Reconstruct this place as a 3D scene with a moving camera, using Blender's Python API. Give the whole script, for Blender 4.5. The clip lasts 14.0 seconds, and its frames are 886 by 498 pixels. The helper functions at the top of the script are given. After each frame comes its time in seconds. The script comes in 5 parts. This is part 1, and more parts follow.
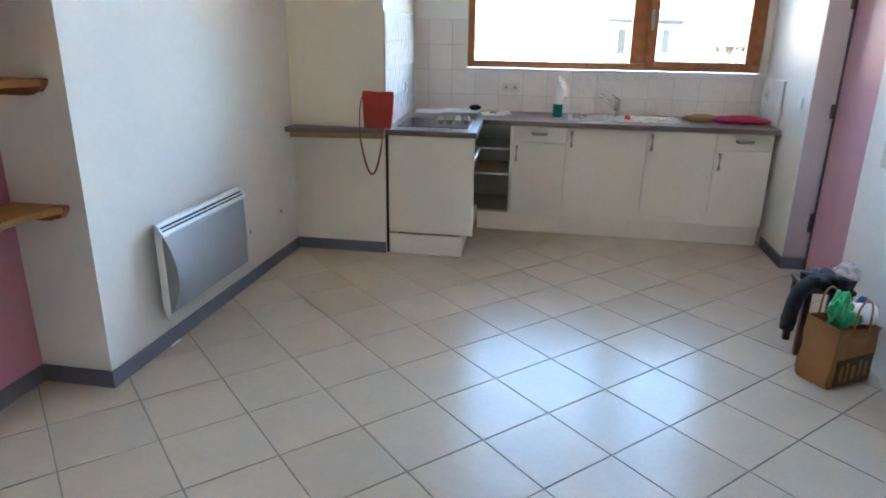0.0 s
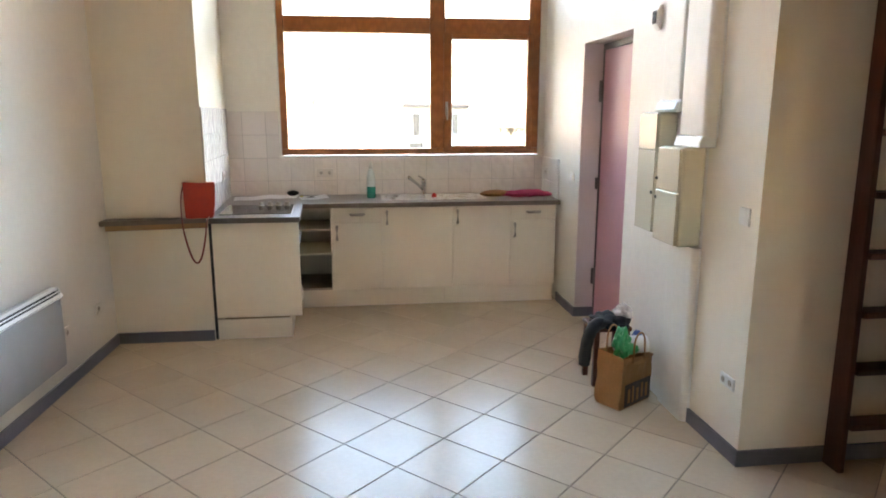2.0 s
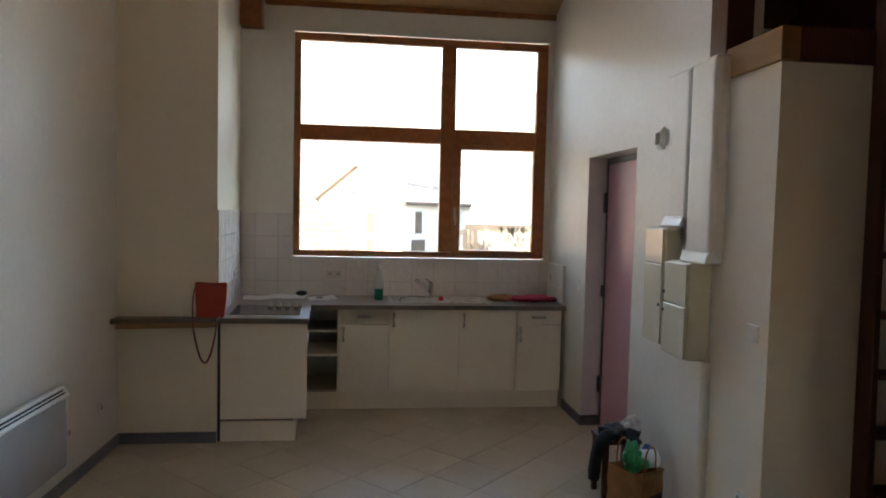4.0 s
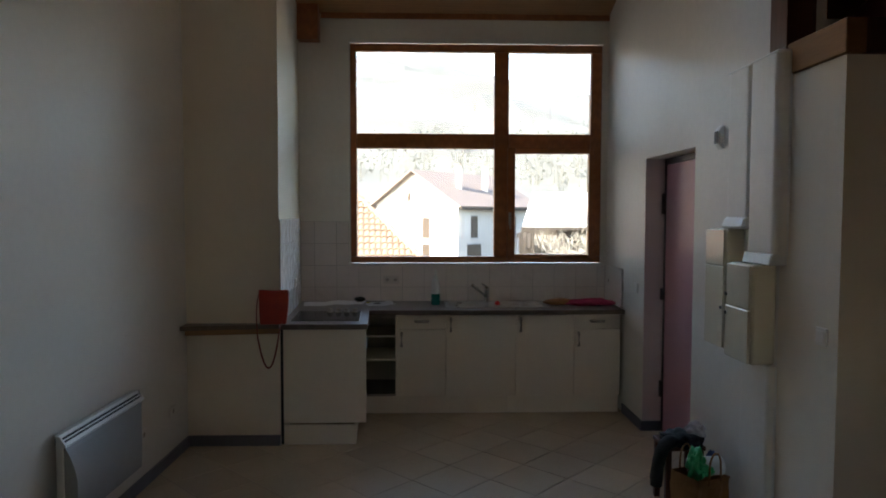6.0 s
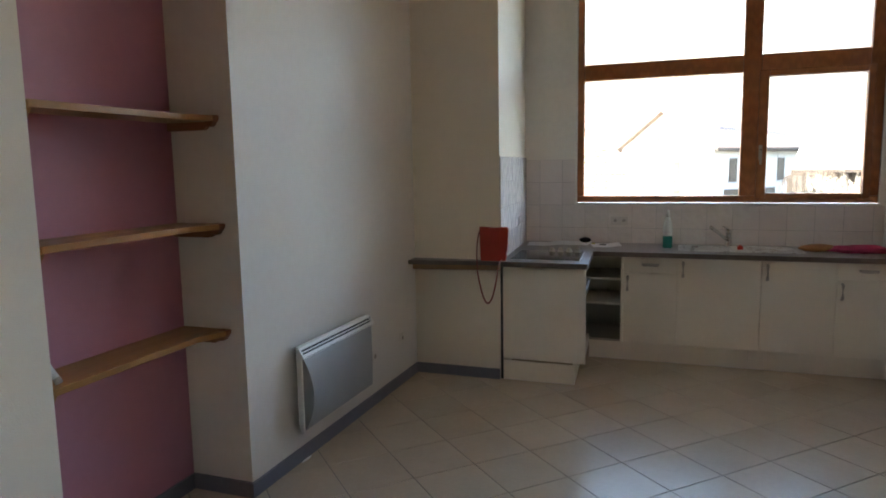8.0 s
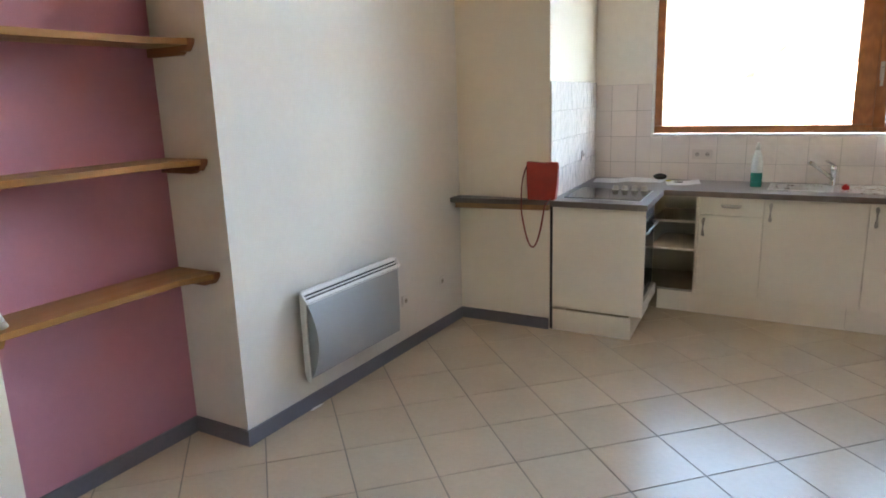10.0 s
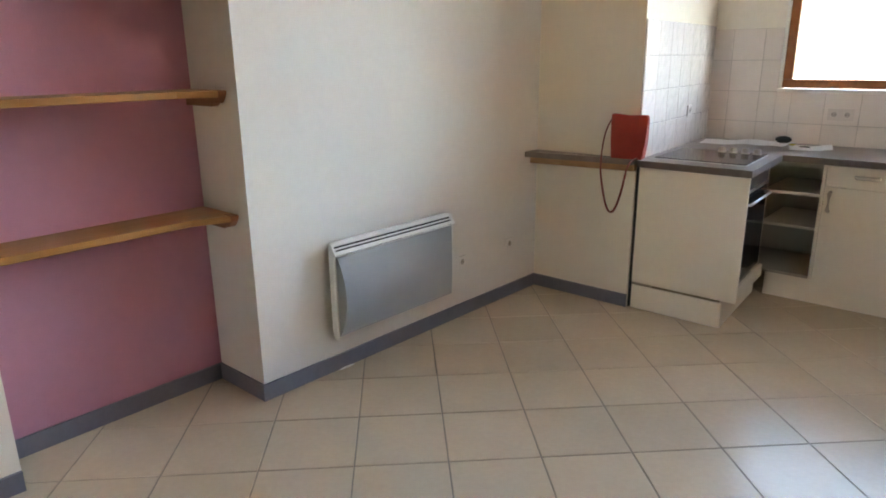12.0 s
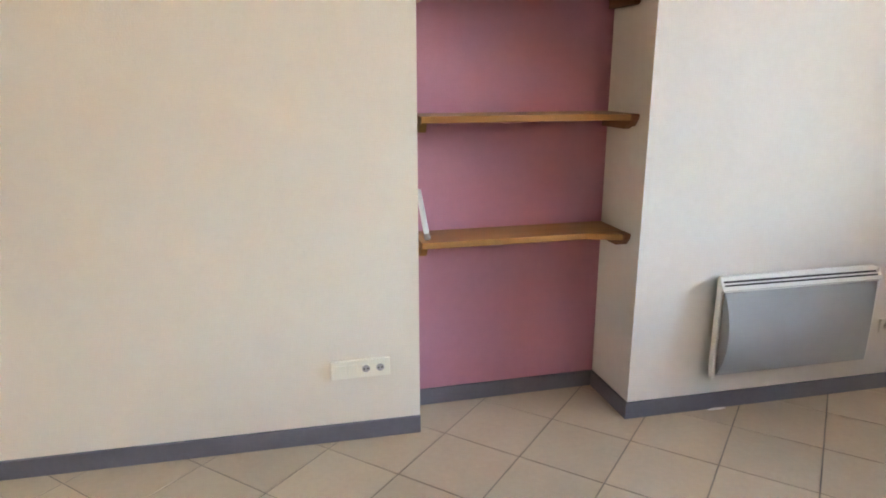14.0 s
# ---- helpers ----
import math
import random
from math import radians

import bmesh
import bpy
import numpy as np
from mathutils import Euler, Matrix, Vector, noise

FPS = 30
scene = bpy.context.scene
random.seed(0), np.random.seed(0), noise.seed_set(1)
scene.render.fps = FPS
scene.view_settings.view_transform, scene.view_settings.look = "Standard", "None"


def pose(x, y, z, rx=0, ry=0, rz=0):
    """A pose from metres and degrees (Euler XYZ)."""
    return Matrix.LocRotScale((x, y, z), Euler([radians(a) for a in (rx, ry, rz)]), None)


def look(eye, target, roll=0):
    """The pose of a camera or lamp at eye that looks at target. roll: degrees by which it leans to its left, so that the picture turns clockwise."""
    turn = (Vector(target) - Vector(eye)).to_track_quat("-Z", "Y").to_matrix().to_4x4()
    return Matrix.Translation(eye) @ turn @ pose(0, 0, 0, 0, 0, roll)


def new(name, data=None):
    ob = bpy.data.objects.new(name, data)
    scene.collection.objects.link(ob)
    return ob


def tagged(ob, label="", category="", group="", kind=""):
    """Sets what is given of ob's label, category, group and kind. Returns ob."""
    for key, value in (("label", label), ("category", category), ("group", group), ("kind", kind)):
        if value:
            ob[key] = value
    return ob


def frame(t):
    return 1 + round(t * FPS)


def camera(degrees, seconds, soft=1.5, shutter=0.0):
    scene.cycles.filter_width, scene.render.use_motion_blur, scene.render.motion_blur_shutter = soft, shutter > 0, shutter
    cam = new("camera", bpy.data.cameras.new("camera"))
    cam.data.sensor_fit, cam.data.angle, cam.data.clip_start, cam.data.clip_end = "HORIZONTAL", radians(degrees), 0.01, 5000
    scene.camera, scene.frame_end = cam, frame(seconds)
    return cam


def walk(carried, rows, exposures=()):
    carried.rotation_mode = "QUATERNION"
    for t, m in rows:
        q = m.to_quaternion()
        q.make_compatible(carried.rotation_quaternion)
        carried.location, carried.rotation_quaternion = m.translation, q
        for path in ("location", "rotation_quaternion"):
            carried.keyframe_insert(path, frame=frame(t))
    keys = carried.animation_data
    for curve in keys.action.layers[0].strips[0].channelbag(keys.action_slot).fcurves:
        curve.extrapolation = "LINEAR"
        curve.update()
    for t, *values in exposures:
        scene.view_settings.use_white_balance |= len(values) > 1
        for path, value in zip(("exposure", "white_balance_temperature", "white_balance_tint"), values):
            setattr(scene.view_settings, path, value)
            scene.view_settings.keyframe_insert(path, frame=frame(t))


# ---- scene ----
cam = camera(67.8, 14.0, 1.8)
PATH = [
    (0, (0.043, -0.368, 1.567), (-0.286, 1.501, 0.935), 0.8),
    (0.5, (0.054, -0.435, 1.559), (-0.325, 1.422, 0.918), -0.1),
    (1, (0.035, -0.545, 1.575), (-0.109, 1.354, 0.966), 0.8),
    (1.5, (0.022, -0.626, 1.595), (0.054, 1.298, 1.052), -1.8),
    (2, (-0.04, -0.68, 1.618), (0.186, 1.267, 1.221), 0.0),
    (2.5, (-0.07, -0.707, 1.659), (0.258, 1.246, 1.378), 0.6),
    (3, (-0.088, -0.714, 1.671), (0.213, 1.253, 1.473), 0.4),
    (3.5, (-0.112, -0.718, 1.683), (0.16, 1.26, 1.561), 1.0),
    (6, (-0.108, -0.755, 1.698), (-0.049, 1.242, 1.6), 0.1),
    (6.5, (-0.157, -0.745, 1.706), (-0.106, 1.252, 1.604), 0.5),
    (7, (-0.135, -0.736, 1.676), (-0.207, 1.257, 1.519), 0.0),
    (7.5, (-0.116, -0.671, 1.661), (-0.454, 1.288, 1.439), -1.0),
    (8, (0.056, -0.614, 1.62), (-0.606, 1.256, 1.368), -1.0),
    (8.5, (0.101, -0.499, 1.615), (-0.684, 1.317, 1.319), -2.2),
    (11, (0.496, 0.27, 1.512), (-0.513, 1.921, 1.004), -1.0),
    (11.5, (0.477, 0.401, 1.472), (-0.493, 2.069, 0.944), -0.2),
    (12, (0.49, 0.498, 1.476), (-0.775, 1.945, 0.922), -0.6),
    (12.5, (0.551, 0.57, 1.464), (-1.024, 1.67, 0.908), -0.0),
    (13, (0.561, 0.576, 1.493), (-1.158, 1.42, 0.916), -0.1),
    (13.5, (0.568, 0.554, 1.483), (-1.258, 1.18, 0.958), 0.1),
    (14, (0.561, 0.51, 1.524), (-1.315, 0.977, 1.012), -0.0),
]

# ---- exposure ----
EXPOSE = [
    (0.0, 5.87, 6350, 9), (0.5, 5.88, 6650, 10), (1.0, 5.95, 7300, 13), (2.0, 5.88, 8350, 15), (3.0, 5.22, 8450, 16), (3.5, 4.75, 8250, 15), (6.0, 3.4, 7250, 12),
    (6.5, 3.35, 7250, 12), (7.0, 3.45, 7200, 12), (7.5, 4.0, 7150, 12), (8.0, 4.53, 7400, 13), (8.5, 5.03, 7550, 13), (11.0, 5.85, 7700, 13),
    (12.0, 5.77, 8050, 14), (12.5, 5.78, 8000, 16), (13.0, 5.93, 8250, 17), (13.5, 6.1, 8450, 18), (14.0, 6.08, 8200, 17),
]
walk(cam, [(t, look(eye, target, roll)) for t, eye, target, roll in PATH], EXPOSE)

# ---- world and sun ----
TO_SUN = Vector((-0.70, -0.55, 0.50)).normalized()
world = bpy.data.worlds.new("world")
scene.world = world
world.use_nodes = True
wn, wl = world.node_tree.nodes, world.node_tree.links
sky = wn.new("ShaderNodeTexSky")
sky.sky_type = "NISHITA"
sky.sun_disc = False
sky.sun_elevation = math.asin(TO_SUN.z)
sky.sun_rotation = math.atan2(TO_SUN.x, TO_SUN.y)
wn["Background"].inputs[1].default_value = 0.15
wl.new(sky.outputs[0], wn["Background"].inputs[0])
sun = new("sun", bpy.data.lights.new("sun", "SUN"))
sun.data.energy, sun.data.angle, sun.data.color = 3.2, radians(0.5), (1.0, 0.95, 0.87)
sun.matrix_world = look(TO_SUN * 60, (0, 0, 0))


# ---- materials ----
def material(name, color, rough=0.5, metal=0.0, vary=0.0, scale=3.0, bump=0.0, bump_scale=60.0, grain=None, fine=0.0,
             transmission=0.0, coat=0.0, stretch=(1, 1, 1), color2=None, rand=0.0, wave=0.0, wave_depth=0.006, ior=1.45, alpha=1.0, spec=0.5):
    """A surface with broad and fine variation of colour and a fine relief."""
    m = bpy.data.materials.new(name)
    m.use_nodes = True
    n, l = m.node_tree.nodes, m.node_tree.links
    p = n["Principled BSDF"]
    p.inputs["Roughness"].default_value = rough
    p.inputs["Metallic"].default_value = metal
    p.inputs["Transmission Weight"].default_value = transmission
    p.inputs["Coat Weight"].default_value = coat
    p.inputs["IOR"].default_value = ior
    p.inputs["Alpha"].default_value = alpha
    p.inputs["Specular IOR Level"].default_value = spec
    tc = n.new("ShaderNodeTexCoord")
    mp = n.new("ShaderNodeMapping")
    mp.inputs["Scale"].default_value = stretch
    l.new(tc.outputs["Object"], mp.inputs["Vector"])
    vec = mp.outputs[0]
    info = None
    if rand:
        info = n.new("ShaderNodeObjectInfo")
        add = n.new("ShaderNodeVectorMath")
        add.operation = "ADD"
        sc = n.new("ShaderNodeMath")
        sc.operation = "MULTIPLY"
        sc.inputs[1].default_value = 37.0
        l.new(info.outputs["Random"], sc.inputs[0])
        l.new(vec, add.inputs[0])
        l.new(sc.outputs[0], add.inputs[1])
        vec = add.outputs[0]
    base = n.new("ShaderNodeRGB")
    base.outputs[0].default_value = (*color, 1)
    out = base.outputs[0]
    dark = color2 or tuple(c * (1 - vary) for c in color)
    if vary or color2:
        a = n.new("ShaderNodeTexNoise")
        a.inputs["Scale"].default_value = scale
        a.inputs["Detail"].default_value = 6
        a.inputs["Roughness"].default_value = 0.6
        l.new(vec, a.inputs["Vector"])
        ramp = n.new("ShaderNodeMapRange")
        ramp.inputs["From Min"].default_value, ramp.inputs["From Max"].default_value = 0.35, 0.68
        l.new(a.outputs["Fac"], ramp.inputs["Value"])
        mix = n.new("ShaderNodeMix")
        mix.data_type = "RGBA"
        mix.inputs["B"].default_value = (*dark, 1)
        l.new(ramp.outputs[0], mix.inputs["Factor"])
        l.new(out, mix.inputs["A"])
        out = mix.outputs["Result"]
    if fine:
        f = n.new("ShaderNodeTexNoise")
        f.inputs["Scale"].default_value = scale * 14
        f.inputs["Detail"].default_value = 4
        l.new(vec, f.inputs["Vector"])
        hs = n.new("ShaderNodeHueSaturation")
        mr = n.new("ShaderNodeMapRange")
        mr.inputs["From Min"].default_value, mr.inputs["From Max"].default_value = 0.3, 0.7
        mr.inputs["To Min"].default_value, mr.inputs["To Max"].default_value = 1 - fine, 1 + fine
        l.new(f.outputs["Fac"], mr.inputs["Value"])
        l.new(mr.outputs[0], hs.inputs["Value"])
        l.new(out, hs.inputs["Color"])
        out = hs.outputs[0]
    if grain:
        g = n.new("ShaderNodeTexWave")
        g.wave_type, g.bands_direction = "BANDS", grain
        g.inputs["Scale"].default_value = 9
        g.inputs["Distortion"].default_value = 7
        g.inputs["Detail"].default_value = 4
        g.inputs["Detail Scale"].default_value = 1.4
        l.new(vec, g.inputs["Vector"])
        gm = n.new("ShaderNodeMix")
        gm.data_type = "RGBA"
        gm.inputs["B"].default_value = (*[c * 0.62 for c in color], 1)
        gr = n.new("ShaderNodeMath")
        gr.operation = "MULTIPLY"
        gr.inputs[1].default_value = 0.6
        l.new(g.outputs["Fac"], gr.inputs[0])
        l.new(gr.outputs[0], gm.inputs["Factor"])
        l.new(out, gm.inputs["A"])
        out = gm.outputs["Result"]
    if rand:
        hs2 = n.new("ShaderNodeHueSaturation")
        mr2 = n.new("ShaderNodeMapRange")
        mr2.inputs["To Min"].default_value, mr2.inputs["To Max"].default_value = 1 - rand, 1 + rand
        l.new(info.outputs["Random"], mr2.inputs["Value"])
        l.new(mr2.outputs[0], hs2.inputs["Value"])
        l.new(out, hs2.inputs["Color"])
        out = hs2.outputs[0]
    l.new(out, p.inputs["Base Color"])
    rn = n.new("ShaderNodeTexNoise")
    rn.inputs["Scale"].default_value = scale * 2.5
    l.new(vec, rn.inputs["Vector"])
    rr = n.new("ShaderNodeMapRange")
    rr.inputs["To Min"].default_value, rr.inputs["To Max"].default_value = rough * 0.8, min(1, rough * 1.25)
    l.new(rn.outputs["Fac"], rr.inputs["Value"])
    l.new(rr.outputs[0], p.inputs["Roughness"])
    if bump:
        b = n.new("ShaderNodeTexNoise")
        b.inputs["Scale"].default_value = bump_scale
        b.inputs["Detail"].default_value = 3
        l.new(vec, b.inputs["Vector"])
        bn = n.new("ShaderNodeBump")
        bn.inputs["Strength"].default_value = bump
        bn.inputs["Distance"].default_value = 0.004
        l.new(b.outputs["Fac"], bn.inputs["Height"])
        last = bn
        if wave:
            w = n.new("ShaderNodeTexNoise")
            w.inputs["Scale"].default_value = wave
            w.inputs["Detail"].default_value = 1
            l.new(vec, w.inputs["Vector"])
            b2 = n.new("ShaderNodeBump")
            b2.inputs["Strength"].default_value = 0.6
            b2.inputs["Distance"].default_value = wave_depth
            l.new(w.outputs["Fac"], b2.inputs["Height"])
            l.new(bn.outputs[0], b2.inputs["Normal"])
            last = b2
        l.new(last.outputs[0], p.inputs["Normal"])
    return m


M = dict(
    wall=material("cream_wall_paint", (0.84, 0.765, 0.645), 0.75, vary=0.03, scale=0.9, fine=0.01, bump=0.35, bump_scale=160),
    wall3=material("pale_wall_paint", (0.75, 0.71, 0.65), 0.5, vary=0.04, scale=1.6, fine=0.015, bump=0.3, bump_scale=160),
    wall2=material("white_wall_paint", (0.83, 0.79, 0.725), 0.42, vary=0.04, scale=1.6, fine=0.02, bump=0.3, bump_scale=160),
    pink=material("pink_wall_paint", (0.52, 0.222, 0.285), 0.5, vary=0.08, scale=1.4, fine=0.02, bump=0.3, bump_scale=150),
    door=material("pink_door_paint", (0.64, 0.34, 0.41), 0.32, vary=0.06, scale=2, fine=0.02, bump=0.15, bump_scale=90),
    doorframe=material("grey_frame_paint", (0.16, 0.14, 0.15), 0.45, vary=0.1, bump=0.1),
    reveal=material("lilac_reveal_paint", (0.70, 0.61, 0.64), 0.5, vary=0.05, bump=0.2, bump_scale=140),
    base=material("grey_baseboard_paint", (0.17, 0.165, 0.19), 0.42, vary=0.12, scale=4, fine=0.04, bump=0.2, bump_scale=70),
    tile=material("beige_floor_tile", (0.56, 0.455, 0.33), 0.232, vary=0.07, scale=3, fine=0.025, bump=0.08, bump_scale=30, rand=0.04, spec=0.28),
    grout=material("brown_grout", (0.27, 0.225, 0.185), 0.85, vary=0.3, scale=8, bump=0.4),
    walltile=material("white_glazed_tile", (0.80, 0.735, 0.70), 0.07, vary=0.03, scale=6, bump=0.06, bump_scale=30, rand=0.03, wave=14, wave_depth=0.015),
    tilejoint=material("pale_tile_joint", (0.50, 0.45, 0.43), 0.8, vary=0.1, bump=0.2),
    cab=material("cream_cabinet_laminate", (0.87, 0.80, 0.685), 0.38, vary=0.03, scale=2, fine=0.01, bump=0.06, bump_scale=120),
    # duller cabinet cream, with the shade of recesses put into the colour
    cabin=material("shaded_recess_cream", (0.42, 0.37, 0.30), 0.55, vary=0.06, bump=0.05),
    work=material("grey_brown_worktop", (0.25, 0.215, 0.20), 0.34, vary=0.25, scale=16, fine=0.09, bump=0.08, bump_scale=200, stretch=(0.5, 2, 1)),
    workedge=material("brown_worktop_edge", (0.185, 0.140, 0.112), 0.45, vary=0.2, scale=16, fine=0.08, bump=0.08, bump_scale=200),
    # whiter than walltile: the window's glancing light is put into the colour
    sidetile=material("brightened_white_tile", (0.86, 0.83, 0.79), 0.3, vary=0.02, scale=6, bump=0.03),
    pine=material("pale_pine", (0.42, 0.23, 0.10), 0.5, vary=0.2, scale=3, fine=0.05, grain="Y", bump=0.15, stretch=(0.15, 1.5, 1.5)),
    shelf=material("honey_shelf_wood", (0.40, 0.185, 0.055), 0.42, vary=0.3, scale=5, fine=0.08, bump=0.12, stretch=(4, 0.25, 4)),
    shelfend=material("red_brown_wood", (0.25, 0.095, 0.035), 0.45, vary=0.25, scale=6, fine=0.08, bump=0.12, stretch=(0.3, 3, 3)),
    winwood=material("varnished_window_wood", (0.48, 0.168, 0.058), 0.33, vary=0.25, scale=4, fine=0.05, grain="Z", bump=0.1, stretch=(1.6, 1, 0.3)),
    ceil=material("ceiling_pine_boards", (0.56, 0.31, 0.15), 0.5, vary=0.25, scale=3, fine=0.05, grain="Y", bump=0.15, stretch=(0.2, 1.5, 1)),
    redwood=material("dark_red_stained_wood", (0.13, 0.042, 0.022), 0.42, vary=0.3, scale=4, fine=0.06, grain="X", bump=0.15, stretch=(1.5, 1.5, 0.2)),
    beam=material("orange_beam_wood", (0.34, 0.165, 0.062), 0.5, vary=0.3, scale=5, fine=0.08, bump=0.15, stretch=(1, 0.25, 4)),
    steel=material("brushed_steel", (0.62, 0.62, 0.61), 0.28, metal=1.0, vary=0.08, scale=9, bump=0.04, bump_scale=300, stretch=(1, 6, 1)),
    chrome=material("chrome", (0.78, 0.78, 0.78), 0.09, metal=1.0, vary=0.05),
    nickel=material("satin_nickel", (0.50, 0.45, 0.39), 0.45, metal=0.12, vary=0.1),
    black=material("black_glass", (0.012, 0.011, 0.011), 0.09, vary=0.2, spec=0.3),
    blackp=material("black_plastic", (0.02, 0.02, 0.022), 0.4, vary=0.2, bump=0.1),
    cream=material("cream_plastic", (0.88, 0.83, 0.70), 0.3, vary=0.03, bump=0.03),
    white=material("white_plastic", (0.80, 0.79, 0.75), 0.3, vary=0.03, bump=0.03),
    ivory=material("ivory_glossy_plastic", (0.76, 0.70, 0.56), 0.22, vary=0.04, scale=3, bump=0.03, coat=0.3),
    rad=material("grey_radiator_enamel", (0.36, 0.365, 0.36), 0.42, vary=0.06, scale=5, bump=0.06, bump_scale=250),
    radw=material("white_radiator_enamel", (0.78, 0.77, 0.73), 0.3, vary=0.03, bump=0.03),
    slot=material("dark_slot", (0.03, 0.03, 0.03), 0.6, vary=0.2),
    red=material("red_leather", (0.42, 0.035, 0.018), 0.42, vary=0.2, scale=9, fine=0.08, bump=0.35, bump_scale=140),
    redp=material("red_plastic", (0.62, 0.03, 0.03), 0.3, vary=0.1),
    liquid=material("green_washing_liquid", (0.05, 0.42, 0.34), 0.15, vary=0.1, transmission=0.3),
    clear=material("cloudy_clear_plastic", (0.90, 0.93, 0.92), 0.22, vary=0.04, transmission=0.08),
    kraft=material("kraft_paper", (0.36, 0.18, 0.07), 0.75, vary=0.15, scale=6, fine=0.06, bump=0.5, bump_scale=22),
    print=material("dark_bag_print", (0.07, 0.05, 0.04), 0.6, vary=0.3, scale=14),
    cloth=material("dark_jacket_cloth", (0.027, 0.028, 0.031), 0.8, vary=0.35, scale=12, fine=0.1, bump=0.6, bump_scale=70),
    green=material("green_plastic_film", (0.03, 0.42, 0.16), 0.3, vary=0.25, scale=10, bump=0.6, bump_scale=35),
    outlet=material("tile_coloured_plastic", (0.68, 0.62, 0.59), 0.3, vary=0.03, bump=0.03),
    strap=material("dark_red_strap_leather", (0.22, 0.028, 0.015), 0.45, vary=0.2, scale=9, bump=0.2),
    film=material("clear_plastic_film", (0.86, 0.80, 0.82), 0.25, vary=0.1, transmission=0.3, bump=0.7, bump_scale=35),
    blue=material("blue_wrapper", (0.05, 0.10, 0.30), 0.4, vary=0.3, scale=30),
    paper=material("white_paper", (0.84, 0.84, 0.86), 0.7, vary=0.04, bump=0.15, bump_scale=30),
    ink=material("grey_ink", (0.12, 0.12, 0.15), 0.7, vary=0.2),
    bread=material("bread_crust", (0.42, 0.20, 0.07), 0.7, vary=0.4, scale=18, fine=0.15, bump=0.6, bump_scale=60),
    pinkbag=material("magenta_paper_wrap", (0.55, 0.045, 0.13), 0.55, vary=0.25, scale=12, bump=0.6, bump_scale=30),
    yellow=material("yellow_tag", (0.6, 0.5, 0.05), 0.5, vary=0.1),
    render=material("white_house_render", (0.42, 0.41, 0.395), 0.85, vary=0.12, scale=0.6, fine=0.04, bump=0.4, bump_scale=8),
    render2=material("grey_house_render", (0.30, 0.31, 0.33), 0.85, vary=0.15, scale=0.6, fine=0.04, bump=0.4, bump_scale=8),
    roof=material("brown_roof_tile", (0.165, 0.13, 0.115), 0.8, vary=0.25, scale=1.2, fine=0.2, bump=0.6, bump_scale=6),
    clay=material("orange_clay_tile", (0.205, 0.135, 0.095), 0.75, vary=0.3, scale=2.2, fine=0.2, bump=0.5, bump_scale=10, rand=0.12),
    # shutter brown, also the painted shade under the roof tile ends
    shutter=material("brown_shutter_and_hollow_shade", (0.035, 0.022, 0.014), 0.6, vary=0.2, scale=3),
    timber=material("weathered_shaded_timber", (0.04, 0.032, 0.026), 0.8, vary=0.3, scale=3),
    field=material("pale_winter_field", (0.122, 0.122, 0.108), 0.9, vary=0.3, scale=0.03, fine=0.2),
    hedge=material("dry_hedge_twigs", (0.32, 0.30, 0.26), 0.9, vary=0.3, scale=2, fine=0.2),
    foliage=material("far_winter_trees", (0.105, 0.108, 0.098), 0.9, vary=0.3, scale=0.3, fine=0.2),
    metalroof=material("pale_metal_roof", (0.50, 0.50, 0.50), 0.5, vary=0.08, scale=0.7, fine=0.03),
)
glass = bpy.data.materials.new("window_glass")
glass.use_nodes = True
gn, gl = glass.node_tree.nodes, glass.node_tree.links
gn.remove(gn["Principled BSDF"])
gt, gg, gf, gm_ = gn.new("ShaderNodeBsdfTransparent"), gn.new("ShaderNodeBsdfGlossy"), gn.new("ShaderNodeFresnel"), gn.new("ShaderNodeMixShader")
gt.inputs[0].default_value = (0.93, 0.95, 0.95, 1)
gg.inputs["Roughness"].default_value = 0.02
gl.new(gf.outputs[0], gm_.inputs[0])
gl.new(gt.outputs[0], gm_.inputs[1])
gl.new(gg.outputs[0], gm_.inputs[2])
gl.new(gm_.outputs[0], gn["Material Output"].inputs[0])
M["glass"] = glass


# ---- building blocks ----
def thing(name, loc=(0, 0, 0), label="", category="", group="", kind=""):
    ob = new(name)
    ob.empty_display_size = 0.1
    ob.location = loc
    return tagged(ob, label, category, group, kind)


def part(name, bm, mat, parent=None, label="", kind="", smooth=False):
    """One mesh from a bmesh in world coordinates, under a thing or a part."""
    me = bpy.data.meshes.new(name)
    bmesh.ops.recalc_face_normals(bm, faces=bm.faces)
    bm.to_mesh(me)
    bm.free()
    me.materials.append(M[mat] if isinstance(mat, str) else mat)
    if smooth:
        for p in me.polygons:
            p.use_smooth = True
    ob = new(name, me)
    if parent is not None:
        ob.parent = parent
        m = parent.matrix_basis if parent.parent is None else Matrix.Identity(4)
        ob.matrix_parent_inverse = m.inverted()
    return tagged(ob, label, kind=kind)


def box(x0, x1, y0, y1, z0, z1, bevel=0.0, seg=2, bm=None):
    bm = bm or bmesh.new()
    vs = [bm.verts.new((x, y, z)) for x in (x0, x1) for y in (y0, y1) for z in (z0, z1)]
    fs = [bm.faces.new([vs[i] for i in q]) for q in
          ((0, 1, 3, 2), (4, 6, 7, 5), (0, 4, 5, 1), (2, 3, 7, 6), (0, 2, 6, 4), (1, 5, 7, 3))]
    if bevel:
        es = list({e for f in fs for e in f.edges})
        bmesh.ops.bevel(bm, geom=es, offset=bevel, segments=seg, affect="EDGES", profile=0.5)
    return bm


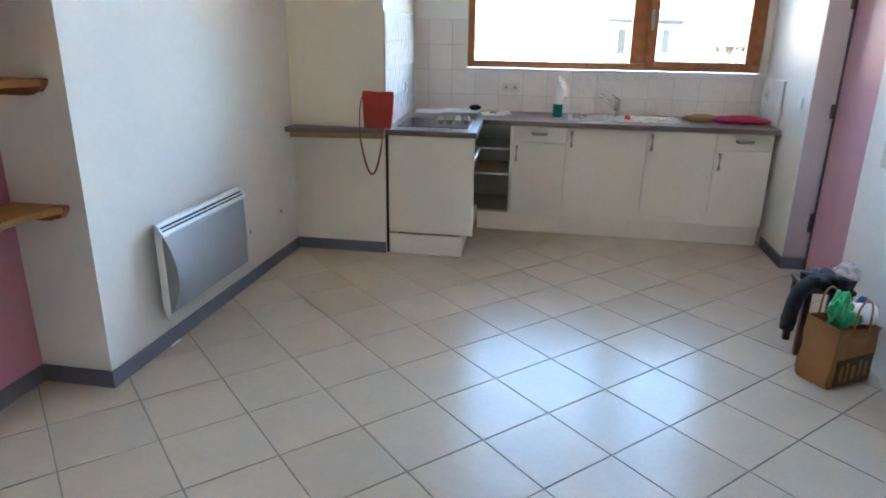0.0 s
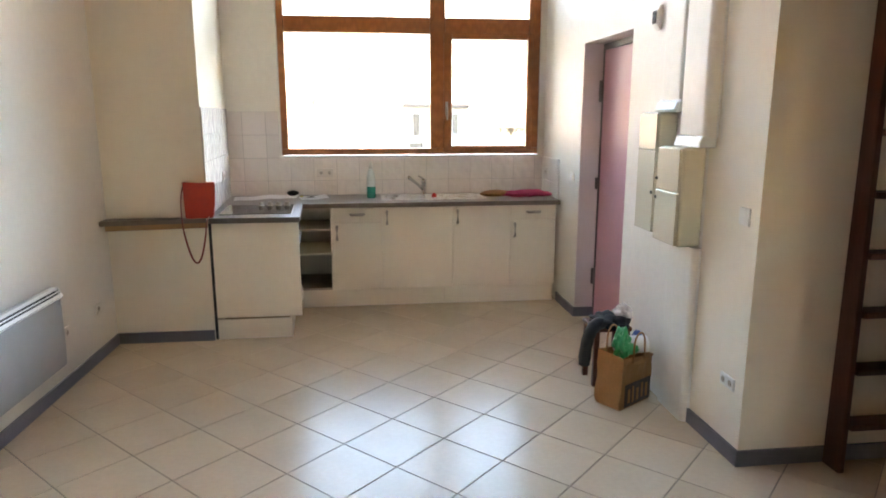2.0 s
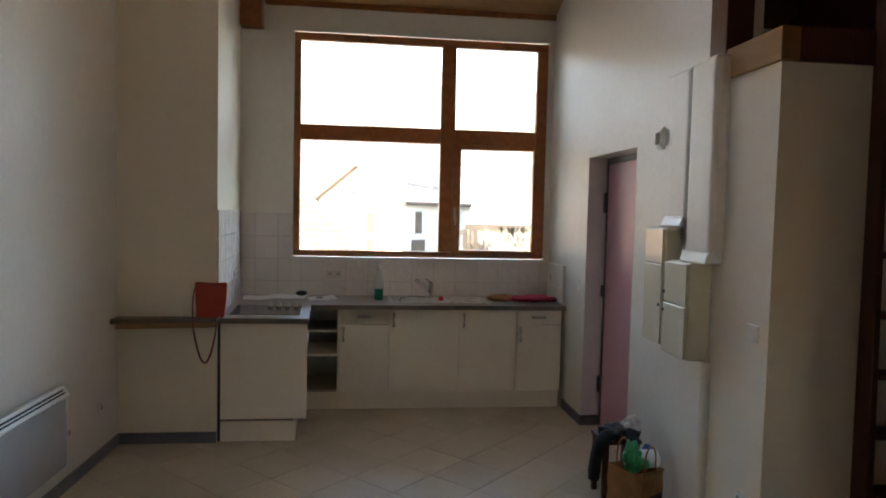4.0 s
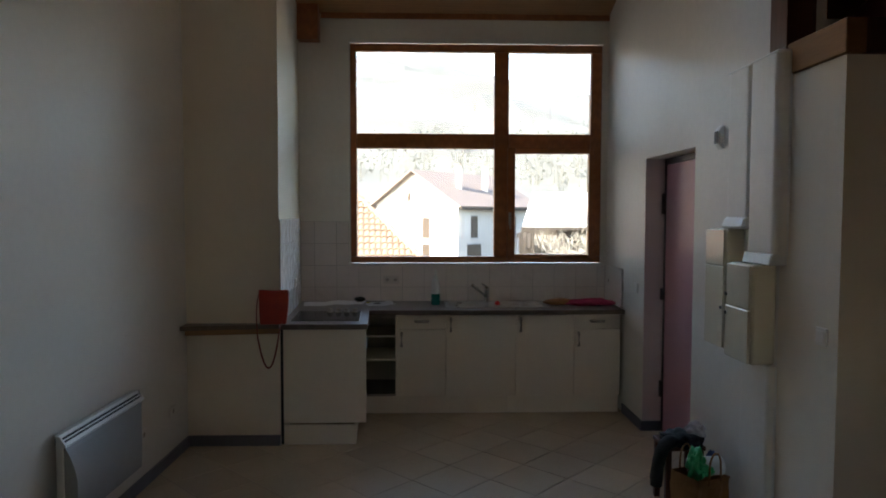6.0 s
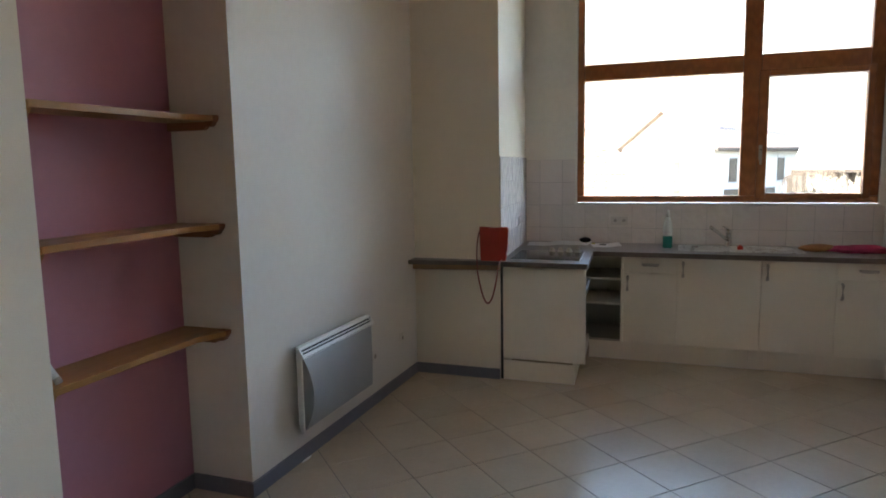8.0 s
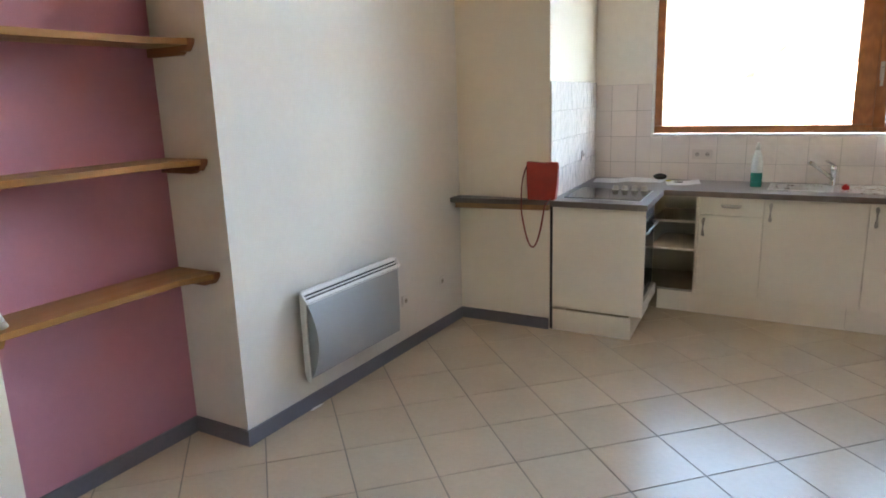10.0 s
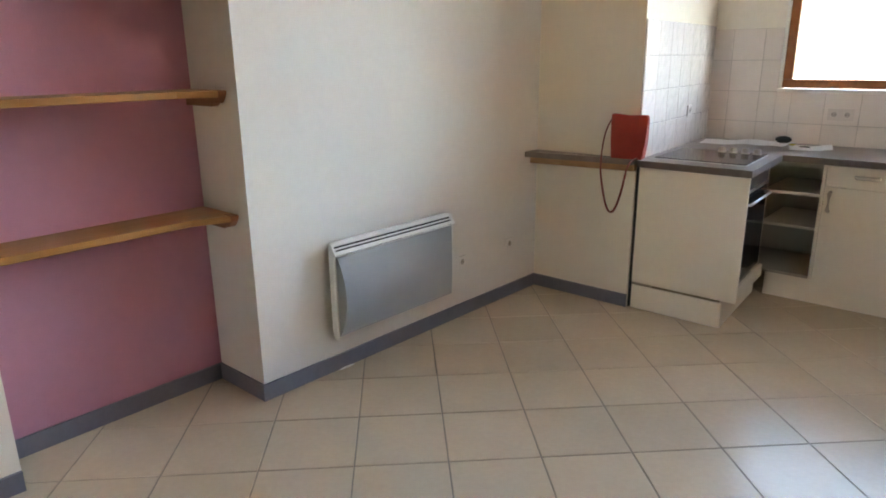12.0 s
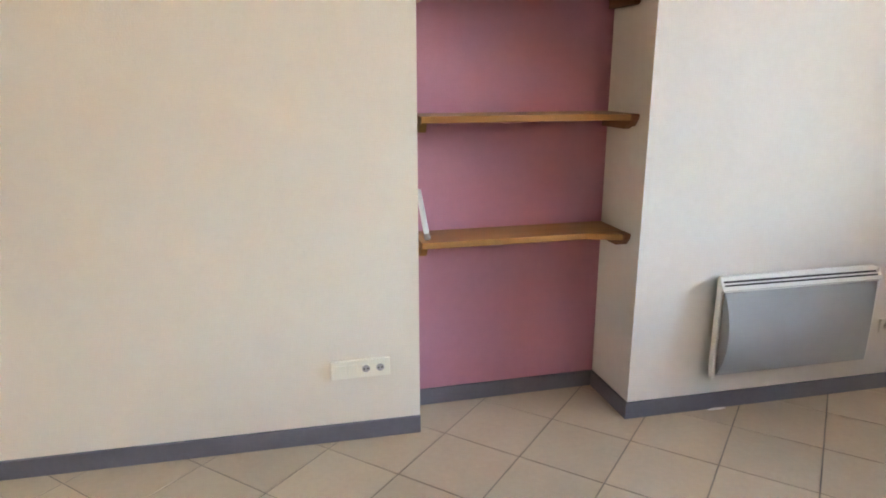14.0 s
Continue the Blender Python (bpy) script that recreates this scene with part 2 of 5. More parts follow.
def prism(pts, z0, z1, bevel=0.0, bm=None):
    """An upright prism over a plan polygon."""
    bm = bm or bmesh.new()
    a = [bm.verts.new((x, y, z0)) for x, y in pts]
    b = [bm.verts.new((x, y, z1)) for x, y in pts]
    n = len(pts)
    fs = [bm.faces.new(a[::-1]), bm.faces.new(b)] + [bm.faces.new((a[i], a[(i + 1) % n], b[(i + 1) % n], b[i])) for i in range(n)]
    if bevel:
        es = list({e for f in fs for e in f.edges})
        bmesh.ops.bevel(bm, geom=es, offset=bevel, segments=2, affect="EDGES", profile=0.5)
    return bm


def extrude(profile, axis, a, b, bm=None, bevel=0.0):
    """A profile drawn in the plane across an axis, carried from a to b. x: (y, z); y: (x, z)."""
    bm = bm or bmesh.new()

    def put(u, v, w):
        return (w, u, v) if axis == "x" else (u, w, v) if axis == "y" else (u, v, w)
    p = [bm.verts.new(put(u, v, a)) for u, v in profile]
    q = [bm.verts.new(put(u, v, b)) for u, v in profile]
    n = len(profile)
    fs = [bm.faces.new(p[::-1]), bm.faces.new(q)] + [bm.faces.new((p[i], p[(i + 1) % n], q[(i + 1) % n], q[i])) for i in range(n)]
    if bevel:
        es = list({e for f in fs for e in f.edges})
        bmesh.ops.bevel(bm, geom=es, offset=bevel, segments=1, affect="EDGES")
    return bm


def lathe(profile, x, y, seg=24, bm=None, axis="z", z=0.0):
    """A turned shape: profile of (radius, height) about an axis through (x, y, z)."""
    bm = bm or bmesh.new()
    rings = []
    for r, h in profile:
        ring = []
        for i in range(seg):
            a = 2 * math.pi * i / seg
            c, s = r * math.cos(a), r * math.sin(a)
            co = (x + c, y + s, z + h) if axis == "z" else (x + c, y + h, z + s) if axis == "y" else (x + h, y + c, z + s)
            ring.append(bm.verts.new(co))
        rings.append(ring)
    for p, q in zip(rings, rings[1:]):
        for i in range(seg):
            bm.faces.new((p[i], p[(i + 1) % seg], q[(i + 1) % seg], q[i]))
    bm.faces.new(rings[0][::-1])
    bm.faces.new(rings[-1])
    return bm


def tube(points, radius, seg=8, bm=None, closed=False, flat=1.0):
    """A round bar along points."""
    bm = bm or bmesh.new()
    pts = [Vector(p) for p in points]
    rings = []
    n = len(pts)
    up = Vector((0, 0, 1))
    for i, p in enumerate(pts):
        a = pts[(i - 1) % n] if closed or i > 0 else p
        b = pts[(i + 1) % n] if closed or i < n - 1 else p
        d = (b - a).normalized()
        side = d.cross(up)
        if side.length < 0.05:
            side = d.cross(Vector((0, 1, 0)))
        side.normalize()
        top = side.cross(d).normalized()
        r = radius[i] if isinstance(radius, (list, tuple)) else radius
        rings.append([bm.verts.new(p + side * (r * math.cos(2 * math.pi * k / seg)) + top * (r * flat * math.sin(2 * math.pi * k / seg))) for k in range(seg)])
    pairs = list(zip(rings, rings[1:])) + ([(rings[-1], rings[0])] if closed else [])
    for p, q in pairs:
        for i in range(seg):
            bm.faces.new((p[i], p[(i + 1) % seg], q[(i + 1) % seg], q[i]))
    if not closed:
        bm.faces.new(rings[0][::-1])
        bm.faces.new(rings[-1])
    return bm


def arc(p0, p1, p2, n=10):
    """Points on a bent line from p0 to p2, pulled towards p1."""
    p0, p1, p2 = Vector(p0), Vector(p1), Vector(p2)
    return [p0 * (1 - t) ** 2 + p1 * 2 * t * (1 - t) + p2 * t * t for t in [i / n for i in range(n + 1)]]


def blob(center, radii, seed, rough=0.25, sub=3):
    """A crumpled lump."""
    bm = bmesh.new()
    bmesh.ops.create_icosphere(bm, subdivisions=sub, radius=1.0)
    for v in bm.verts:
        n = noise.noise(v.co * 2.0 + Vector((seed * 3.1, seed, 0))) * rough + noise.noise(v.co * 5 + Vector((seed, 0, 5))) * rough * 0.4
        v.co = Vector(center) + Vector([c * r * (1 + n) for c, r in zip(v.co, radii)])
    return bm


def strip(a, b, height, thick, side, bm=None):
    """A baseboard on the line from a to b, on its given side (+1 left of the way)."""
    a, b = Vector(a), Vector(b)
    d = (b - a).normalized()
    nrm = Vector((-d.y, d.x)) * side
    return prism([a[:], b[:], (b + nrm * thick)[:], (a + nrm * thick)[:]] if side > 0 else
                 [a[:], (a + nrm * thick)[:], (b + nrm * thick)[:], b[:]], 0.0, height, bm=bm)



# ---- large structure ----
WIN_Y, RX, BATH_Y, PAN_Y = 5.43, 1.62, 1.985, 4.10
LX_NEAR, LX_FAR = -1.885, -1.845
WIN = dict(x0=-0.79, x1=1.567, z0=1.265, z1=3.30)
CEIL_Z, CEIL_SLOPE = 3.56, 0.38


def ex(y):
    """The face of the east wall, which runs slightly askew."""
    return RX + 0.0125 * max(0.0, 5.2 - y)


def askew(bm):
    for v in bm.verts:
        v.co.x += ex(v.co.y) - RX
    return bm


def structure(name, bm, mat, label=""):
    return part(name, bm, mat, None, label, kind="structure")


def wall_with_hole(axis, at, thick, u0, u1, z1, hole):
    """A wall across an axis, with one opening (u0, u1, z0, z1)."""
    h0, h1, hz0, hz1 = hole
    bm = bmesh.new()
    cells = [(u0, h0, 0, z1), (h1, u1, 0, z1), (h0, h1, hz1, z1)] + ([(h0, h1, 0, hz0)] if hz0 > 0 else [])
    for a, b, c, d in cells:
        if axis == "y":
            box(a, b, at, at + thick, c, d, bm=bm)
        else:
            box(at, at + thick, a, b, c, d, bm=bm)
    bmesh.ops.remove_doubles(bm, verts=bm.verts, dist=1e-5)
    return bm


floor = structure("floor", box(-2.6, 4.0, -3.0, 5.43, -0.2, -0.003), "grout", "brown cement joints under pale floor tiles")
structure("wall_north", wall_with_hole("y", WIN_Y, 0.3, -2.6, 4.0, 3.9, (WIN["x0"], WIN["x1"], WIN["z0"] - 0.01, WIN["z1"] + 0.035)), "wall2",
          "white painted wall round the large window")
structure("wall_west_kitchen", prism([(-2.6, 4.10), (-1.166, 4.10), (-1.262, 5.43), (-2.6, 5.43)], -0.1, 4.4), "wall",
          "cream painted pier beside the cooker")
structure("wall_west_radiator", prism([(-2.6, 1.985), (LX_NEAR, 1.985), (LX_FAR, 4.10), (-2.6, 4.10)], -0.1, 5.1), "wall3",
          "pale painted wall behind the radiator")
structure("wall_niche", box(-2.6, -2.24, 1.0605, 1.985, -0.1, 5.1), "pink", "unseen closing wall, pink to dull its reflected light at the back of the niche")
WF = lambda y: -2.0 - (1.075 - y) * 0.0245
b = prism([(-2.6, -3.0), (WF(-3.0), -3.0), (WF(1.044), 1.044), (-2.6, 1.060)], -0.1, 5.3)
structure("wall_west_front", b, "wall",
          "cream painted wall beside the niche")
DOOR_Y0, DOOR_Y1, DOOR_Z = 3.465, 4.375, 2.152
structure("wall_east", askew(wall_with_hole("x", RX, 0.2, 2.45, 5.43, 5.3, (DOOR_Y0, DOOR_Y1, 0, DOOR_Z))), "wall2", "white painted wall with a pink door")
structure("wall_east_low", prism([(ex(BATH_Y), BATH_Y), (3.9, BATH_Y), (3.9, 2.12), (1.85, 2.12), (1.85, 2.45), (ex(2.45), 2.45)], -0.1, 2.38), "wall",
          "cream painted wall below the loft")
# opening of an unseen back window, added to brighten the kitchen fronts
SOUTH = (0.35, 0.80, 1.2, 1.85)
structure("wall_south", wall_with_hole("y", -3.3, 0.3, -2.6, 4.0, 5.5, SOUTH), "wall")
# unseen partition, added to block the back window's light from the low wall
structure("wall_partition", box(1.5, 1.6, -3.0, 0.5, -0.1, 5.2), "wall2")
back_win = tagged(thing("fill_window_3", (0.65, -3.2, 0.95)), "unseen small window added at the back to light the room", kind="structure")
for a, b_ in ((SOUTH[0] + 0.003, SOUTH[0] + 0.06), (SOUTH[1] - 0.06, SOUTH[1] - 0.003)):
    part("window_frame", box(a, b_, -3.2, -3.14, SOUTH[2] + 0.003, SOUTH[3] - 0.003), "winwood", back_win)
for a, b_ in ((SOUTH[2] + 0.003, SOUTH[2] + 0.06), (SOUTH[3] - 0.06, SOUTH[3] - 0.003)):
    part("window_frame", box(SOUTH[0] + 0.063, SOUTH[1] - 0.063, -3.2, -3.14, a, b_), "winwood", back_win)
p = part("pane", box(SOUTH[0] + 0.063, SOUTH[1] - 0.063, -3.175, -3.17, SOUTH[2] + 0.063, SOUTH[3] - 0.063), "glass", back_win)
p.visible_shadow = False
# out of view; pink is chosen so that less light bounces back
structure("wall_east_back", box(3.9, 4.2, -3.3, 5.43, -0.1, 5.5), "pink", "unseen closing wall, pink to dull its reflected light")
structure("wall_behind_door", box(2.0, 2.1, 2.2, 5.3, -0.1, 2.38), "wall")
structure("loft_floor", prism([(1.855, 2.14), (3.9, 2.14), (3.9, 5.43), (1.855, 5.43)], 2.382, 2.50), "redwood", "dark stained boards of the loft")

# sloping board ceiling with one unseen roof window, added to light the kitchen
SKY = (0.05, 1.25, 2.20, 3.25)
bm = bmesh.new()
y, k = WIN_Y + 0.3, 0
while y > 0.6:
    y2 = y - 0.115
    z1, z2 = CEIL_Z + (WIN_Y - y) * CEIL_SLOPE, CEIL_Z + (WIN_Y - y2) * CEIL_SLOPE
    g = 0.006
    for xa, xb in (((-2.6, SKY[0]), (SKY[1], 4.2)) if SKY[2] < y2 + 0.06 < SKY[3] else ((-2.6, 4.2),)):
        extrude([(y, z1 + g), (y - 0.006, z1), (y2 + 0.006, z2), (y2, z2 + g), (y2, z2 + 0.05), (y, z1 + 0.05)], "x", xa, xb, bm=bm)
    y = y2
structure("ceiling", bm, "ceil", "orange pine board ceiling, sloping")
zr = CEIL_Z + (WIN_Y - y) * CEIL_SLOPE
structure("ceiling_back", extrude([(y, zr), (-3.3, zr), (-3.3, zr + 0.1), (y, zr + 0.1)], "x", -2.6, 4.2), "ceil")
structure("wall_gable", extrude([(5.73, 3.5), (5.73, CEIL_Z - 0.1), (y, zr + 0.02), (-3.3, zr + 0.02), (-3.3, 5.2), (2.4, 3.9)], "x", 4.2, 4.3), "wall")
structure("wall_gable_west", extrude([(5.73, 3.3), (5.73, CEIL_Z - 0.1), (y, zr + 0.02), (-3.3, zr + 0.02), (-3.3, 4.0), (2.4, 3.3)], "x", -2.75, -2.6), "wall")

roofwin = tagged(thing("fill_window_2", (0.65, 2.65, 4.9)), "unseen small roof window added for light, in a pale lined shaft", kind="structure")


def slope_z(yy):
    return CEIL_Z + (WIN_Y - yy) * CEIL_SLOPE


ya, yb = SKY[2] - 0.03, SKY[3] + 0.03
for xa, xb in ((SKY[0] - 0.03, SKY[0] + 0.002), (SKY[1] - 0.002, SKY[1] + 0.03)):
    part("shaft_lining", extrude([(ya, slope_z(ya) + 0.008), (yb, slope_z(yb) + 0.008), (yb, slope_z(yb) + 0.42), (ya, slope_z(ya) + 0.42)], "x", xa, xb), "wall", roofwin)
for y_a, y_b in ((ya - 0.03, ya + 0.02), (yb - 0.02, yb + 0.03)):
    part("shaft_lining", extrude([(y_a, slope_z(y_a) + 0.008), (y_b, slope_z(y_b) + 0.008), (y_b, slope_z(y_b) + 0.42), (y_a, slope_z(y_a) + 0.42)], "x", SKY[0] + 0.003, SKY[1] - 0.003), "wall", roofwin)
p = part("pane", extrude([(ya, slope_z(ya) + 0.34), (yb, slope_z(yb) + 0.34), (yb, slope_z(yb) + 0.346), (ya, slope_z(ya) + 0.346)], "x", SKY[0] + 0.003, SKY[1] - 0.003), "glass", roofwin)
p.visible_shadow = False
t = thing("ceiling_beam", (-1.16, 5.35, 3.3), "short end of a varnished brown purlin below the board ceiling", "beam")
part("beam", box(-1.25, -1.06, 5.30, WIN_Y - 0.002, 3.295, 3.66, 0.006), "winwood", t)

structure("ceiling_trim", box(-1.05, RX - 0.001, WIN_Y - 0.024, WIN_Y - 0.001, 3.515, 3.565, 0.003), "winwood", "varnished brown trim under the board ceiling")

# loft edge beam and post
t = thing("loft_beam", (1.64, 2.0, 2.38), "orange wooden edge beam of the loft, along the top of the wall", "beam")
part("side_beam", box(ex(2.2) - 0.012, 1.735, 1.97, 2.415, 2.384, 2.530, 0.005), "beam", t)
part("front_beam", box(1.737, 3.88, 1.97, 2.07, 2.384, 2.530, 0.005), "redwood", t, "dark stained beam")
t = thing("loft_post", (1.68, 2.52, 2.53), "dark red stained square wooden post at the loft edge", "post")
part("post", box(ex(2.5) - 0.008, 1.79, 2.425, 2.585, 2.384, 4.62, 0.006), "redwood", t)

# baseboards
BH, BT = 0.078, 0.013


def baseboard(name, a, b, side, mat="base"):
    return structure(name, strip(a, b, BH, BT, side), mat, "grey painted baseboard")


baseboard("baseboard_1", (LX_NEAR, 1.972), (LX_FAR, 4.10), -1)
baseboard("baseboard_2", (LX_FAR + 0.013, PAN_Y), (-1.168, PAN_Y), -1)
baseboard("baseboard_3", (-2.24, 1.985), (LX_NEAR, 1.985), -1)
baseboard("baseboard_4", (-2.24, 1.062), (-2.24, 1.972), -1)
baseboard("baseboard_5", (WF(1.044), 1.044), (WF(-3.0), -3.0), 1)
baseboard("baseboard_6", (ex(4.86), 4.86), (ex(DOOR_Y1), DOOR_Y1), -1)
baseboard("baseboard_7", (ex(DOOR_Y1) - 0.013, DOOR_Y1), (1.779, DOOR_Y1), -1)
baseboard("baseboard_8", (ex(2.45), 2.45), (ex(BATH_Y), BATH_Y - 0.013), -1)
baseboard("baseboard_9", (ex(BATH_Y), BATH_Y), (3.9, BATH_Y), -1)

# window
win = tagged(thing("window_1", (0.4, WIN_Y + 0.05, WIN["z0"])), "four-light varnished wooden window over the sink, closed", kind="structure")
F0, F1 = WIN_Y + 0.025, WIN_Y + 0.095
x0, x1, z0, z1 = WIN["x0"], WIN["x1"], WIN["z0"], WIN["z1"]
HM, VM = (2.335, 2.474), (0.556, 0.692)
part("bottom_rail", box(x0, x1, F0, F1, z0, 1.322, 0.006), "winwood", win)
part("top_rail", box(x0, x1, F0, F1, 3.230, z1, 0.006), "winwood", win)
part("left_post", box(x0, -0.732, F0, F1, 1.323, 3.229, 0.006), "winwood", win)
part("right_post", box(1.465, x1, F0, F1, 1.323, 3.229, 0.006), "winwood", win)
part("mullion", box(*VM, F0, F1, 1.323, 3.229, 0.006), "winwood", win)
part("transom", box(-0.731, VM[0] - 0.001, F0, F1, *HM, 0.006), "winwood", win)
part("transom", box(VM[1] + 0.001, 1.464, F0, F1, *HM, 0.006), "winwood", win)
sash = part("opening_sash", box(0.678, 0.752, F0 - 0.022, F1 - 0.02, 1.300, 2.342, 0.006), "winwood", win)
part("sash_stile", box(1.449, 1.500, F0 - 0.022, F1 - 0.02, 1.300, 2.342, 0.006), "winwood", sash)
part("sash_rail", box(0.753, 1.448, F0 - 0.022, F1 - 0.02, 1.300, 1.343, 0.006), "winwood", sash)
part("sash_rail", box(0.753, 1.448, F0 - 0.022, F1 - 0.02, 2.29, 2.342, 0.006), "winwood", sash)
part("handle_plate", box(0.69, 0.716, F0 - 0.032, F0 - 0.023, 1.62, 1.74, 0.003), "nickel", sash)
part("window_handle", tube([(0.703, F0 - 0.033, 1.70), (0.703, F0 - 0.065, 1.70), (0.703, F0 - 0.07, 1.69), (0.703, F0 - 0.07, 1.58)], 0.009), "nickel", sash, "pale metal handle", smooth=True)
for a, b, c, d in ((-0.732, VM[0], 1.322, HM[0]), (-0.732, VM[0], HM[1], 3.230), (VM[1], 1.465, HM[1], 3.230), (0.752, 1.449, 1.343, 2.29)):
    p = part("pane", box(a, b, F0 + 0.03, F0 + 0.036, c, d), "glass", win)
    p.visible_shadow = False
part("window_sill", box(x0 - 0.02, x1 + 0.02, WIN_Y - 0.012, WIN_Y + 0.02, z0 - 0.022, z0 - 0.002, 0.003), "white", win, "white plastic edge strip")
part("side_trim", box(x0 - 0.016, x0 - 0.001, WIN_Y - 0.006, WIN_Y + 0.02, z0, z1 + 0.016, 0.003), "white", win)
part("head_trim", box(x0, x1 + 0.02, WIN_Y - 0.008, WIN_Y + 0.02, z1 + 0.001, z1 + 0.040, 0.003), "white", win)

# door in the east wall
door = tagged(thing("door_1", (1.74, 3.95, 0)), "closed pink door set back in a dark grey frame", kind="structure")
part("frame_jamb", box(1.780, 1.83, DOOR_Y1 - 0.024, DOOR_Y1 - 0.001, 0, DOOR_Z - 0.001, 0.003), "doorframe", door)
part("frame_jamb", box(1.780, 1.83, DOOR_Y0 + 0.001, DOOR_Y0 + 0.024, 0, DOOR_Z - 0.001, 0.003), "doorframe", door)
part("frame_head", box(1.780, 1.83, DOOR_Y0 + 0.025, DOOR_Y1 - 0.025, DOOR_Z - 0.045, DOOR_Z - 0.001, 0.003), "doorframe", door)
leaf = part("leaf", box(1.786, 1.826, DOOR_Y0 + 0.026, DOOR_Y1 - 0.026, 0.008, DOOR_Z - 0.048, 0.003), "door", door)
for hz in (0.28, 0.32, 1.05, 1.72, 1.79):
    part("hinge", lathe([(0.012, 0), (0.015, 0.004), (0.015, 0.085), (0.012, 0.09)], 1.764, DOOR_Y1 - 0.030, 10, z=hz), "doorframe", door, "dark metal hinge")
part("door_handle", tube([(1.785, 3.58, 1.03), (1.744, 3.58, 1.03), (1.739, 3.59, 1.03), (1.739, 3.70, 1.03)], 0.009), "nickel", door, smooth=True)
part("reveal_lining", box(ex(DOOR_Y1) + 0.002, 1.779, DOOR_Y1 - 0.004, DOOR_Y1 - 0.001, BH + 0.001, DOOR_Z - 0.002), "reveal", door, "lilac painted reveal")

# ---- kitchen ----
KF = 4.845      # front of the doors
TOPZ, TOPT = 0.905, 0.038


def bow_handle(parent, x, y, z, length, upright):
    h = length / 2
    d = 0.028
    if upright:
        pts = [(x, y, z - h), (x, y - d, z - h + 0.008), (x, y - d, z + h - 0.008), (x, y, z + h)]
    else:
        pts = [(x - h, y, z), (x - h + 0.008, y - d, z), (x + h - 0.008, y - d, z), (x + h, y, z)]
    hd = part("handle", tube(pts, [0.010, 0.012, 0.012, 0.010], 8), "nickel", parent, "satin metal bow handle", smooth=True)
    for s in (-1, 1):
        c = (x, z + s * h) if upright else (x + s * h, z)
        part("handle_foot", lathe([(0.009, -0.004), (0.009, 0)], c[0], y, 10, axis="y", z=c[1]), "nickel", hd)


def cabinet(x0, x1, label, drawer, handle_x, drawer_z=0.735):
    t = thing("base_cabinet", ((x0 + x1) / 2, 5.1, 0.15), label, "cabinet", "base cabinets under the worktop")
    b = bmesh.new()
    for q in ((x0 + 0.001, x0 + 0.017, 4.866, 5.41, 0.155, 0.864), (x1 - 0.017, x1 - 0.001, 4.866, 5.41, 0.155, 0.864),
              (x0 + 0.018, x1 - 0.018, 4.866, 5.41, 0.155, 0.171), (x0 + 0.018, x1 - 0.018, 5.39, 5.40, 0.172, 0.864)):
        box(*q, bm=b)
    part("body", b, "cab", t)
    top = drawer_z - 0.003 if drawer else 0.858
    d = part("cabinet_door", box(x0 + 0.002, x1 - 0.002, KF, KF + 0.018, 0.158, top, 0.002), "cab", t)
    bow_handle(d, handle_x, KF, top - 0.085, 0.115, True)
    if drawer:
        d = part("drawer", box(x0 + 0.002, x1 - 0.002, KF, KF + 0.018, drawer_z + 0.004, 0.858, 0.002), "cab", t)
        bow_handle(d, (x0 + x1) / 2, KF, 0.805, 0.115, False)
    return t


cabinet(-0.329, 0.084, "cream narrow base cabinet with a drawer, closed, beside the open shelves", True, -0.295)
cabinet(0.084, 0.685, "cream wide base cabinet under the sink bowl, closed", False, 0.125)
cabinet(0.685, 1.189, "cream base cabinet under the drainer, closed", False, 0.725)
cabinet(1.189, 1.592, "cream narrow base cabinet with a drawer, closed, at the wall end", True, 1.225)

# open shelf unit beside the oven
t = thing("open_shelf_unit", (-0.45, 5.1, 0.15), "cream open base unit with two shelves, empty, beside the oven", "cabinet")
part("side_panel", box(-0.349, -0.331, KF, 5.40, 0.155, 0.864, 0.001), "cab", t)
# inner panels take the duller cream that stands for shade inside the unit
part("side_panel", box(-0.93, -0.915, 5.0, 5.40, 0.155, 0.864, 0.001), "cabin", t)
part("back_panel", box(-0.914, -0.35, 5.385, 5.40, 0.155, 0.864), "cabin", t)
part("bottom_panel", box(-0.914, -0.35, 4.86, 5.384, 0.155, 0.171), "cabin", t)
part("shelf", box(-0.66, -0.35, 4.855, 5.384, 0.46, 0.476, 0.001), "cab", t)
part("shelf", box(-0.66, -0.35, 4.855, 5.384, 0.665, 0.681, 0.001), "cab", t)
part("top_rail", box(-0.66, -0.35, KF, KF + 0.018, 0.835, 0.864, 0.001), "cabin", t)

t = thing("plinth", (0.5, 4.9, 0), "cream plinth boards under the base cabinets", "plinth")
part("board", box(-0.60, 0.615, 4.872, 4.888, 0.002, 0.150, 0.001), "cab", t)
part("board", box(0.618, 1.585, 4.872, 4.888, 0.002, 0.150, 0.001), "cab", t)

# cooker housing
housing = t = thing("oven_housing", (-0.85, 4.5, 0), "cream end panel and housing round the built-in oven", "cabinet")
part("end_panel", box(-1.143, -0.533, 4.10, 4.118, 0.166, 0.866, 0.002), "cab", t)
# near-black strip added as the shade in the open gap, no real seal
part("gap_seal", box(-1.165, -1.1445, 4.112, 4.120, 0.002, 0.866), "slot", t, "dark strip that stands for shade in the gap beside the panel")
part("end_plinth", box(-1.143, -0.610, 4.104, 4.116, 0.002, 0.150, 0.002), "cab", t)
part("side_plinth", box(-0.626, -0.610, 4.118, 4.86, 0.002, 0.150, 0.002), "cab", t)
